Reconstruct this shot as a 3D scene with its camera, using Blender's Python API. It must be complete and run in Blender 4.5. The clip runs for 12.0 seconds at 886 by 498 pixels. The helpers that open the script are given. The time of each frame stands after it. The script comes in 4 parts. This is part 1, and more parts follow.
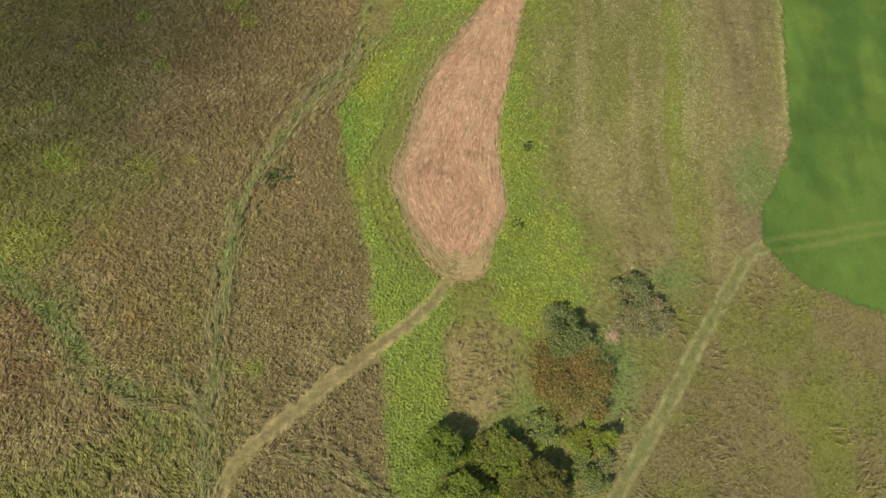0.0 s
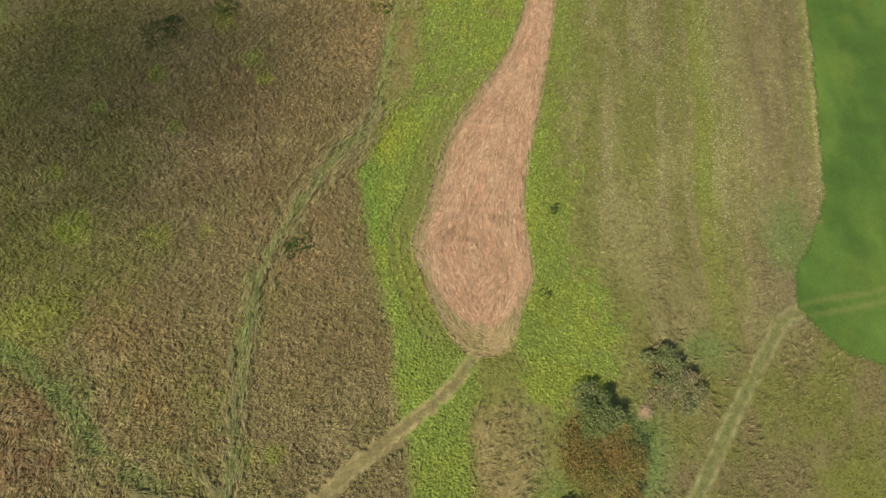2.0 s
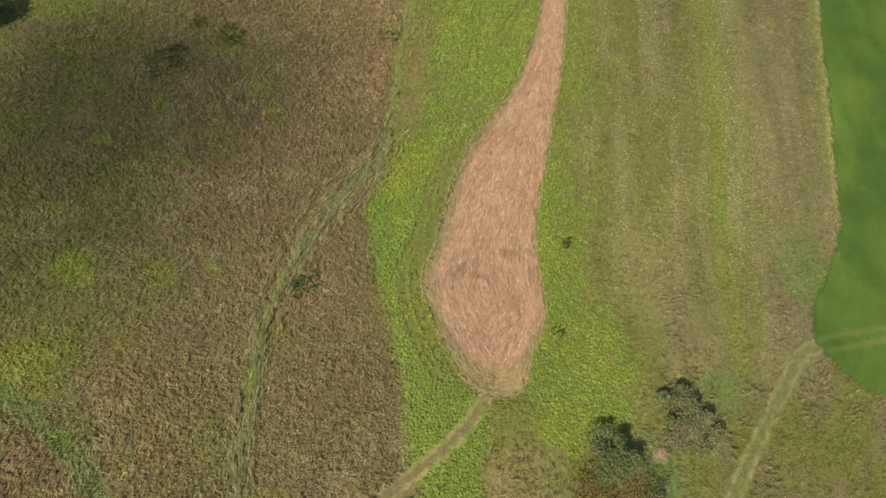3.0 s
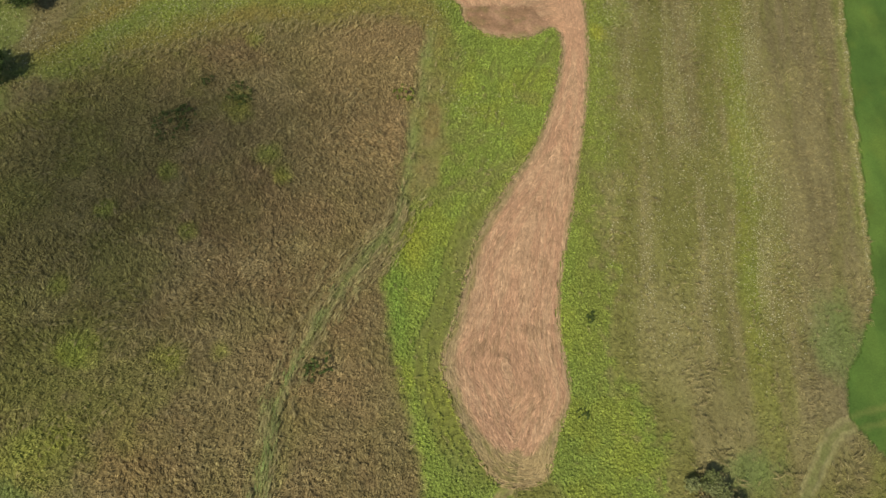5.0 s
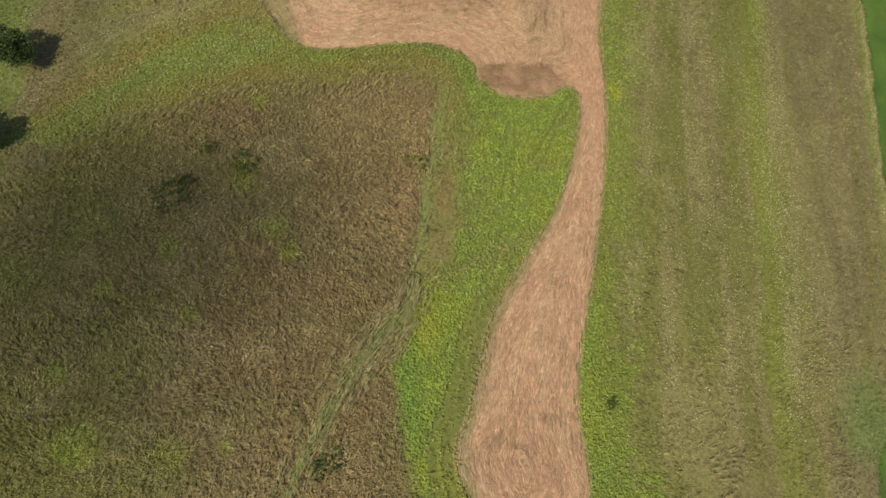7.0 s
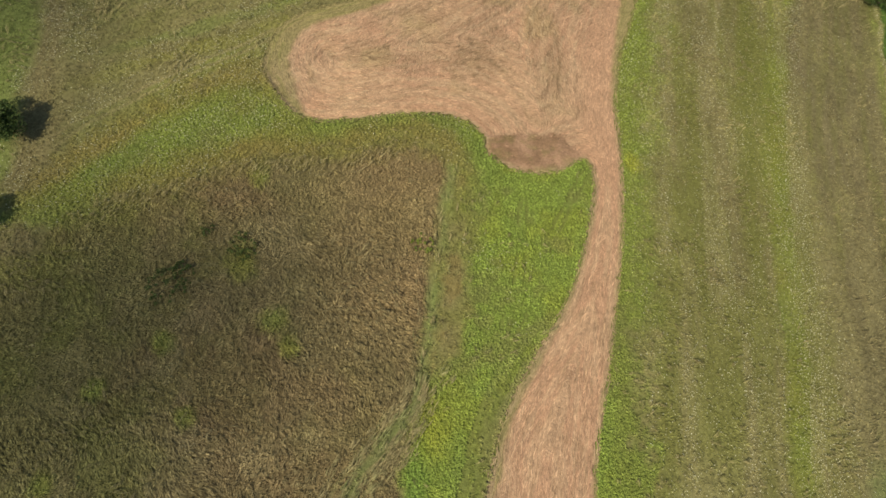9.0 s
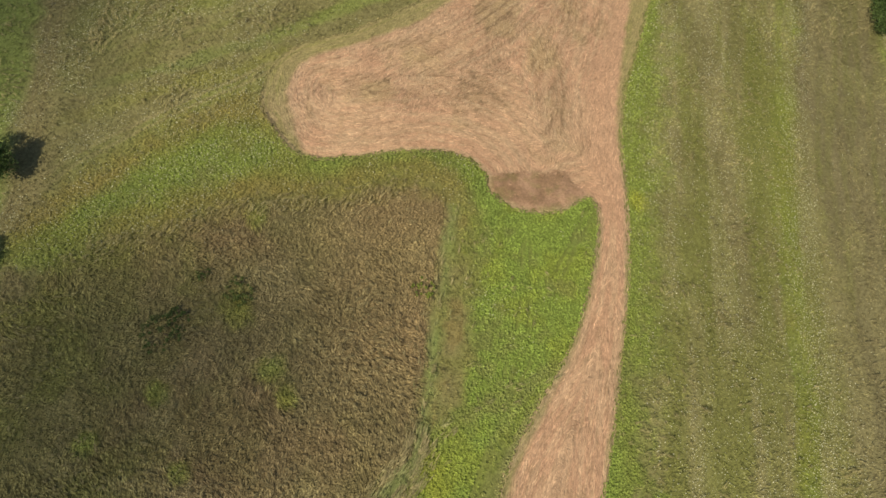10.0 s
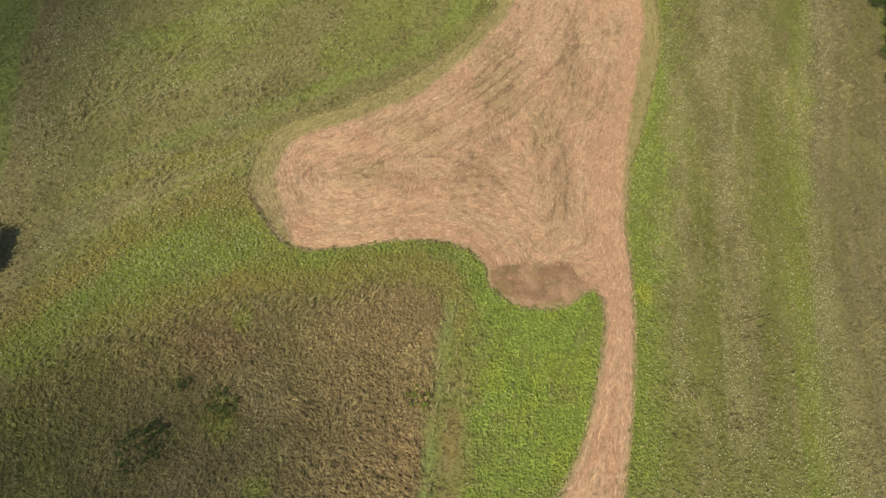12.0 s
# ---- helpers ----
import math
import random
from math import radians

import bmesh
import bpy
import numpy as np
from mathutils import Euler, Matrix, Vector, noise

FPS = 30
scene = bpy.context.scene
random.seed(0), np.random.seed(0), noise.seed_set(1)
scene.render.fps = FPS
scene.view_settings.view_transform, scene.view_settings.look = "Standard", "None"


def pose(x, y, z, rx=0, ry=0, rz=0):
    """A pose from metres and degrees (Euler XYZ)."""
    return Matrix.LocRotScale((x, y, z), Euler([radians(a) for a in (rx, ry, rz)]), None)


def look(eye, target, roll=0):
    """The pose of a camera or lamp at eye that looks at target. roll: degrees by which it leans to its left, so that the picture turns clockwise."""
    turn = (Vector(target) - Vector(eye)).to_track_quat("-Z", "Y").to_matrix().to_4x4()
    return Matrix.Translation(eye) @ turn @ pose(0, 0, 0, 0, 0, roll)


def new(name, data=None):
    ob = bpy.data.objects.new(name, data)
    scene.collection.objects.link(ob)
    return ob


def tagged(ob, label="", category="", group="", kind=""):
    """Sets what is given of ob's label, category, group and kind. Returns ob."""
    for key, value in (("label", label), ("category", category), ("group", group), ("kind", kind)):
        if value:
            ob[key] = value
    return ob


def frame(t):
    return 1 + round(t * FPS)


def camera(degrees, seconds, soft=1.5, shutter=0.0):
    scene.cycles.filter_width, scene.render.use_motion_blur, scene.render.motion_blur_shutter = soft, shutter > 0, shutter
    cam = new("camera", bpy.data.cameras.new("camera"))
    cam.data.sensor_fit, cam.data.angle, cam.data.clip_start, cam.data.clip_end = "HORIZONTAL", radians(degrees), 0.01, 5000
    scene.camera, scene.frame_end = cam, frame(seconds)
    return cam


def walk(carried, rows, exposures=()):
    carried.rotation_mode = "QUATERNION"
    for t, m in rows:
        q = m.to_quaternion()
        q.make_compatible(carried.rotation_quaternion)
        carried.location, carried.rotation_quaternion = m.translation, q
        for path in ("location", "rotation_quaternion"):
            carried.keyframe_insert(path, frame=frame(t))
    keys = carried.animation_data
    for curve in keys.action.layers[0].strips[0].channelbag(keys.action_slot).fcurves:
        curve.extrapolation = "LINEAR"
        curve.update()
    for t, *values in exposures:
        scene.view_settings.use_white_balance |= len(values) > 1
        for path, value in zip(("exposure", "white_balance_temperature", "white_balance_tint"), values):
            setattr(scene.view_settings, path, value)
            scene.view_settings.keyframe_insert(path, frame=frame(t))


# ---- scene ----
cam = camera(75.2, 12.0, soft=1.62)
METRES, EYE, TILT, LEAN, TURN = 64.4, 70.0, -71.4, 0.0, 0.0
ROWS = [
    (0.0, 0.0, 0.0, 0.0, 0.0, 0.0, 0.0),
    (0.5, -0.0118, 0.0109, 0.0317, 0.05, 0.04, -0.02),
    (1.0, -0.0233, 0.0218, 0.0643, 0.08, 0.07, -0.03),
    (1.5, -0.0343, 0.0332, 0.0987, 0.11, 0.06, -0.05),
    (2.0, -0.0443, 0.0447, 0.1324, 0.15, 0.11, -0.07),
    (2.5, -0.0538, 0.0569, 0.1668, 0.18, 0.12, -0.1),
    (3.0, -0.0629, 0.069, 0.2017, 0.22, 0.13, -0.12),
    (5.0, -0.0959, 0.118, 0.3428, 0.38, 0.1, -0.29),
    (5.5, -0.1029, 0.13, 0.3799, 0.41, 0.07, -0.34),
    (6.0, -0.1089, 0.1424, 0.4165, 0.49, 0.06, -0.38),
    (6.5, -0.1148, 0.1551, 0.4538, 0.51, 0.05, -0.42),
    (7.0, -0.1196, 0.1681, 0.4939, 0.56, -0.02, -0.47),
    (9.0, -0.1361, 0.2244, 0.6617, 0.65, -0.11, -0.62),
    (9.5, -0.1386, 0.2373, 0.7016, 0.67, -0.14, -0.65),
    (10.0, -0.1399, 0.2518, 0.745, 0.66, -0.16, -0.7),
    (10.5, -0.1397, 0.2669, 0.7896, 0.7, -0.17, -0.72),
    (11.0, -0.1389, 0.2822, 0.838, 0.72, -0.29, -0.77),
    (11.5, -0.1371, 0.2977, 0.8856, 0.75, -0.34, -0.8),
    (12.0, -0.1344, 0.3143, 0.9328, 0.76, -0.26, -0.83),
]
walk(cam, [(t, pose(0, 0, EYE, TILT, LEAN, TURN) @ pose(METRES * x, METRES * y, METRES * z, 90 + pitch, roll, yaw)) for t, x, y, z, yaw, pitch, roll in ROWS],
     exposures=((0.0, 0.14, 7900, 3), (3.0, 0.08, 7900, 3), (6.0, -0.04, 7900, 3), (9.0, 0.02, 7900, 3), (12.0, 0.10, 7900, 3)))

# ---- world, sun, exposure ----
SUN_ELEVATION = radians(50)
SHADE_X, SHADE_Y = 0.74, 0.673  # the way that shadows fall on the plan
world = bpy.data.worlds.new("sky")
scene.world = world
world.use_nodes = True
wn = world.node_tree.nodes
sky = wn.new("ShaderNodeTexSky")
sky.sky_type, sky.sun_disc = "NISHITA", False
sky.sun_elevation = SUN_ELEVATION
sky.sun_rotation = math.atan2(-SHADE_X, -SHADE_Y)
world.node_tree.links.new(sky.outputs[0], wn["Background"].inputs[0])
wn["Background"].inputs[1].default_value = 0.10
sun_data = bpy.data.lights.new("sun", "SUN")
sun_data.energy, sun_data.angle, sun_data.color = 4.2, radians(0.6), (1.0, 0.95, 0.86)
sun = new("sun", sun_data)
sun.matrix_world = look((-SHADE_X * 300, -SHADE_Y * 300, 300 * math.tan(SUN_ELEVATION)), (0, 0, 0))


# ---- the lie of the land and the cover on it ----
def rise(x, y):
    """Height of the hillside, which falls to the east and flattens out far away."""
    u, v = 1.2 * np.tanh(np.asarray(x) / 72), 1.3 * np.tanh((np.asarray(y) - 50) / 78)
    return (2.126 - 9.247 * u - 0.62 * v - 4.784 * u * u + 4.102 * u * v - 1.63 * v * v
            + 0.334 * u ** 3 - 1.46 * u * u * v + 0.715 * u * v * v - 1.204 * v ** 3)


LATTICE = np.random.RandomState(7).rand(256 * 256)


def cloudy(x, y, size, shift=0):
    """Smooth value noise, 0 to 1, with lumps of about that size in metres."""
    x, y = np.asarray(x) / size + 17.3 * shift + 60000, np.asarray(y) / size + 31.7 * shift + 60000
    i, j = x.astype(np.int32), y.astype(np.int32)
    a, b = x - i, y - j
    a, b = a * a * (3 - 2 * a), b * b * (3 - 2 * b)
    p, p1, q, q1 = (i & 255) << 8, ((i + 1) & 255) << 8, j & 255, (j + 1) & 255
    low, high = LATTICE.take(p + q), LATTICE.take(p + q1)
    low += (LATTICE.take(p1 + q) - low) * a
    high += (LATTICE.take(p1 + q1) - high) * a
    return low + (high - low) * b


def fractal(x, y, size, shift=0):
    return (cloudy(x, y, size, shift) * 0.5 + cloudy(x, y, size * 0.45, shift + 1) * 0.3 + cloudy(x, y, size * 0.2, shift + 2) * 0.2)


def step(a, b, v):
    s = np.clip((np.asarray(v) - a) / (b - a), 0, 1)
    return s * s * (3 - 2 * s)


def rounded(points, closed=False, per=3):
    """A smooth line through the corners of a plan."""
    p = np.array(points, float)
    n = len(p)
    out = []
    for k in range(n if closed else n - 1):
        if closed:
            a, b, c, d = (p[(k + m) % n] for m in (-1, 0, 1, 2))
        else:
            a, b, c, d = (p[min(max(k + m, 0), n - 1)] for m in (-1, 0, 1, 2))
        for s in np.arange(per) / per:
            out.append(0.5 * (2 * b + (c - a) * s + (2 * a - 5 * b + 4 * c - d) * s * s + (3 * b - a - 3 * c + d) * s ** 3))
    if not closed:
        out.append(p[-1])
    return np.array(out)


# distances to the lines of the plan, worked out once each on a lattice of places and read from it
LAT_X, LAT_Y = np.arange(-104, 104.1, 0.25), np.arange(-34, 174.1, 0.25)
FIELDS = {}


def field(line, closed):
    key = (id(line), closed)
    if key in FIELDS:
        return FIELDS[key][1]
    n, m = len(LAT_X), len(LAT_Y)
    best, extra = np.full((m, n), 99.0 ** 2), np.zeros((m, n))
    for a, b in zip(line, np.roll(line, -1, 0) if closed else line[1:]):
        i0, i1 = np.searchsorted(LAT_X, (min(a[0], b[0]) - 14, max(a[0], b[0]) + 14))
        j0, j1 = np.searchsorted(LAT_Y, (min(a[1], b[1]) - 14, max(a[1], b[1]) + 14))
        if i0 >= i1 or j0 >= j1:
            continue
        dx, dy = b[0] - a[0], b[1] - a[1]
        ax, ay = LAT_X[None, i0:i1] - a[0], LAT_Y[j0:j1, None] - a[1]
        t = np.clip((ax * dx + ay * dy) / (dx * dx + dy * dy + 1e-9), 0, 1)
        d = (ax - t * dx) ** 2 + (ay - t * dy) ** 2
        closer = d < best[j0:j1, i0:i1]
        best[j0:j1, i0:i1] = np.where(closer, d, best[j0:j1, i0:i1])
        if line.shape[1] > 2:
            extra[j0:j1, i0:i1] = np.where(closer, a[2] + t * (b[2] - a[2]), extra[j0:j1, i0:i1])
    best = np.sqrt(best)
    if closed:
        odd = np.zeros((m, n), bool)
        for a, b in zip(line, np.roll(line, -1, 0)):
            if a[1] != b[1]:
                j0, j1 = np.searchsorted(LAT_Y, sorted((a[1], b[1])))
                odd[j0:j1] ^= LAT_X[None, :] < ((b[0] - a[0]) * (LAT_Y[j0:j1] - a[1]) / (b[1] - a[1]) + a[0])[:, None]
        best = np.where(odd, best, -best)
    FIELDS[key] = (line, (best, extra))
    return best, extra


def read(x, y, values):
    u, v = (np.clip(x, LAT_X[0], LAT_X[-1]) - LAT_X[0]) / 0.25, (np.clip(y, LAT_Y[0], LAT_Y[-1]) - LAT_Y[0]) / 0.25
    i, j = np.minimum(u.astype(int), len(LAT_X) - 2), np.minimum(v.astype(int), len(LAT_Y) - 2)
    a, b = u - i, v - j
    return (values[j, i] * (1 - a) + values[j, i + 1] * a) * (1 - b) + (values[j + 1, i] * (1 - a) + values[j + 1, i + 1] * a) * b


def distance(x, y, line):
    """Distance to a line on the plan (far off: 99)."""
    return read(x, y, field(line, False)[0])


def within(x, y, line):
    """How far inside a closed outline (outside: minus), and what the line carries in a third column."""
    d, extra = field(line, True)
    return read(x, y, d), read(x, y, extra)


# the mown strip: x, y and the width of the stubble along its rim
EAST_RIM = [(6.4, 24.2, 0.8), (8.1, 28, 0.3), (8.1, 31.5, 0.2), (7.5, 35.5, 0.2), (7.7, 40.4, 0.2), (8.6, 46, 0.2), (9.8, 51.6, 0.2),
            (11, 57, 0.2), (12.2, 63.3, 0.2), (13.3, 69, 0.3), (14.1, 76.5, 0.3), (14.5, 84.4, 0.3), (14.5, 91, 0.6), (15.9, 98.8, 1.0),
            (18.6, 106.4, 2.2), (21.6, 116.5, 2.8), (23, 123, 2.6), (23.2, 130, 2.4), (22, 145, 2.2)]
HEAD_RIM = [(12, 156, 2.4), (2, 143, 2.6), (-2.1, 127, 2.4), (-4.7, 122.3, 2.2), (-10.5, 115.4, 2.4), (-16.8, 110.6, 3.0),
            (-24.4, 106.2, 2.4), (-30.3, 104.2, 2.8), (-33.7, 101, 3.2), (-34.7, 97.4, 3.2), (-34.8, 93.6, 3.6), (-32.4, 89.5, 2.8), (-29.4, 86.1, 1.2)]
WEST_RIM = [(-26.5, 85.2, 0.3), (-22.4, 85.5, 0.2), (-16.9, 86.5, 0.2), (-11.3, 87, 0.2), (-7.1, 86.2, 0.2), (-4.4, 84.1, 0.2),
            (-4.2, 82.2, 0.3), (-3.2, 80.7, 0.3), (-0.2, 79, 0.4), (3.3, 78.7, 0.4), (6.2, 79.6, 0.4), (9.2, 81.4, 0.3), (10.4, 79.5, 0.3),
            (10.2, 76.3, 0.4), (8.8, 70, 0.4), (6.8, 64, 0.4), (5, 60.2, 0.5), (1, 53.8, 0.9), (-2.5, 47.3, 1.0), (-4, 41.3, 1.1),
            (-5.2, 36.6, 1.0), (-6.6, 33, 1.6), (-6, 29.2, 1.3), (-3.5, 23.6, 1.6), (-0.3, 19.3, 4.0), (4.6, 19.6, 4.0)]
MOWN = rounded(EAST_RIM + HEAD_RIM + WEST_RIM, True, 3)
TURNED_PATCH = rounded([(-4.2, 84), (-1.4, 84.2), (5.1, 84.9), (7.9, 83.1), (9.2, 81.6), (6.2, 79.4), (3.3, 78.6), (-0.2, 78.9), (-3.2, 80.5), (-4.2, 82.3)], True, 2)
DRY_FIELD = rounded([(-4.8, -5.6), (-5.8, -1), (-6.6, 5), (-7.5, 12.1), (-8.4, 18.2), (-10, 25.3), (-12.1, 32.9), (-13.3, 41.1), (-12.9, 46),
                     (-12.1, 50.5), (-11.3, 56.2), (-10.8, 63.1), (-9.9, 70.4), (-8.7, 77), (-11, 81), (-16, 81.9), (-23.1, 79.4), (-30.3, 78.8),
                     (-37.4, 78.2), (-44.6, 74.5), (-50.7, 72.9), (-57.1, 69.8), (-66, 63), (-140, 60), (-140, -60), (-4, -60)], True, 2)
HERBS_WEST = rounded([(-4.8, -8), (-5.8, -1), (-6.6, 5), (-7.5, 12.1), (-8.4, 18.2), (-10, 25.3), (-12.1, 32.9), (-13.3, 41.1), (-12.8, 46.5),
                      (-11, 51.5), (-7.4, 54.5), (-6.5, 62), (-6.6, 70.3), (-7.3, 78.5), (-11, 82), (-16, 82.6), (-23, 80.4), (-30, 80),
                      (-37, 79), (-44.6, 75.4), (-50.7, 73.6), (-57, 70.6), (-64, 70), (-61, 77), (-54.6, 83), (-47.7, 88.5), (-38, 94.5), (-31, 92),
                      (-12, 92), (4, 82), (12, 80), (5, 52), (0, 35), (1, 24), (0.6, 19), (1.1, 14.4), (-0.3, 9), (0.4, 2.6), (-1, -8)], True, 2)
HERBS_EAST = rounded([(5, 24), (8.5, 15.5), (12.5, 14.8), (16, 18), (16.6, 23), (14.2, 28.4), (13, 35), (13.2, 43), (15, 54), (18.2, 74), (20.2, 90),
                      (23.2, 105), (26, 128), (27, 170), (18, 170), (16, 120), (12, 90), (11, 70), (6, 45), (5, 34)], True, 2)
LAWN = rounded([(66, 16.6), (57.5, 18.9), (50.6, 21.4), (46.4, 25.2), (45.2, 28.5), (46.4, 32.9), (49.7, 37.8), (52.7, 42.8), (53.4, 48.7), (55.4, 62.8),
                (57.3, 78), (60.3, 100), (64, 130), (68, 190), (150, 190), (150, 5)], True, 2)
TRACK_EAST = rounded([(15, -13), (19.8, -6), (27.6, 4.2), (33.5, 12.8), (38.8, 19.9), (42, 24), (45.5, 26.1), (54.9, 28), (67.2, 30.5), (90, 33)])
TRACK_WEST = rounded([(-25.5, -12), (-23.2, -5.4), (-21.3, -1.5), (-17.2, 2.3), (-11.6, 7.3), (-6.7, 11.2), (-2.9, 14.2), (0.3, 18.4), (1.5, 21.5)])
TRAMPLED = rounded([(-24.5, -12), (-24.4, -5.4), (-25, 2.5), (-25, 9.7), (-25.2, 16.2), (-24.7, 23.1), (-23.8, 29.1), (-21.6, 34.7), (-18.4, 41), (-14.6, 45.9),
                    (-12, 50), (-11.2, 56.2), (-10.6, 63.1), (-9.7, 70.4), (-8.5, 78.5)])
CROSSING = rounded([(-17.5, 40.5), (-14.4, 43.2), (-12.2, 47.5), (-9.5, 51.4), (-5.4, 54), (-0.2, 56.6), (3.6, 59.2)])
TRAM_A = rounded([(4.7, 80.5), (2.0, 78.1), (0.7, 73.8), (0.2, 67.4), (-0.6, 62.3), (-2.2, 58.1)])
TRAM_B = rounded([(9.6, 79.9), (6.0, 73.3), (3.3, 67.7), (1.2, 62.4), (-1.5, 56.6)])
TRAM_C = rounded([(-3.1, 50.1), (-6.0, 41.7), (-6.7, 36.5), (-6.7, 30.8), (-4.9, 25.6), (-1.7, 20.6)])
DITCH = rounded([(-56, 21), (-50, 18.5), (-47.8, 17.5), (-43.5, 14), (-39.5, 10), (-35, 6.5), (-32, 4.5), (-29, 0)])
BAND = rounded([(33.4, 18), (33.6, 29), (33.8, 42), (35.6, 57), (36.2, 68), (38, 84), (39.6, 95), (48, 132), (54, 165)])
YELLOW_PATCHES = [(-48.5, 23, 4.5), (-46, 34, 2.8), (-36.1, 32, 2.0), (-24, 8.3, 1.6), (-20.8, 7.6, 1.4), (47.8, 1.6, 5.0), (-33.4, 65.2, 2.2), (-46.7, 32, 1.5),
                  (-31, 33, 1.3), (-41, 55, 1.3), (-29, 58, 1.6), (-37, 47, 1.4), (-47, 50, 1.2), (-50, 40, 1.5), (-33, 77, 1.6), (-27, 55, 1.2)]

# base colours of what grows here
DRY, DRY_RED, DRY_PALE = np.array((0.209, 0.171, 0.085)), np.array((0.236, 0.162, 0.086)), np.array((0.315, 0.258, 0.136))
HERB, HERB_DARK, HERB_YELLOW = np.array((0.224, 0.290, 0.066)), np.array((0.182, 0.236, 0.062)), np.array((0.300, 0.308, 0.052))
MEADOW, MEADOW_PALE, MEADOW_GREEN = np.array((0.208, 0.186, 0.082)), np.array((0.266, 0.235, 0.114)), np.array((0.182, 0.192, 0.052))
TURF, TURF_PALE = np.array((0.069, 0.138, 0.030)), np.array((0.090, 0.156, 0.034))
STUBBLE, RUSHES = np.array((0.275, 0.230, 0.120)), np.array((0.138, 0.205, 0.064))

# long swathes of another green on the far slope: line, half width, base colour, share
SWATHES = [(rounded([(-33, 102), (-42, 98), (-50, 95.6), (-58, 92.2), (-66, 89)]), 2.2, HERB_YELLOW * 0.72, 0.42),
           (rounded([(-37, 104.5), (-46, 101), (-56, 98), (-66, 95)]), 1.6, HERB_DARK * 0.8, 0.55),
           (rounded([(-28, 129), (-40.6, 125.1), (-49.2, 120.4), (-59, 117.9), (-72, 115)]), 2.4, HERB * 0.8, 0.5),
           (rounded([(0, 133), (-6.5, 126), (-13, 118), (-22.5, 112.4), (-34, 106)]), 2.0, HERB * 0.85, 0.6),
           (rounded([(-30, 115), (-45, 109), (-60, 105), (-75, 102)]), 3.0, MEADOW_PALE * 0.85, 0.5)]
SLOPE_TRAIL = rounded([(-34.5, 100), (-38, 97.6), (-43.1, 94.7), (-49.5, 90.6), (-54.5, 87.3), (-58.6, 84.2), (-62, 80)])


def mixed(a, b, w):
    w = np.asarray(w)[..., None]
    return a * (1 - w) + b * w


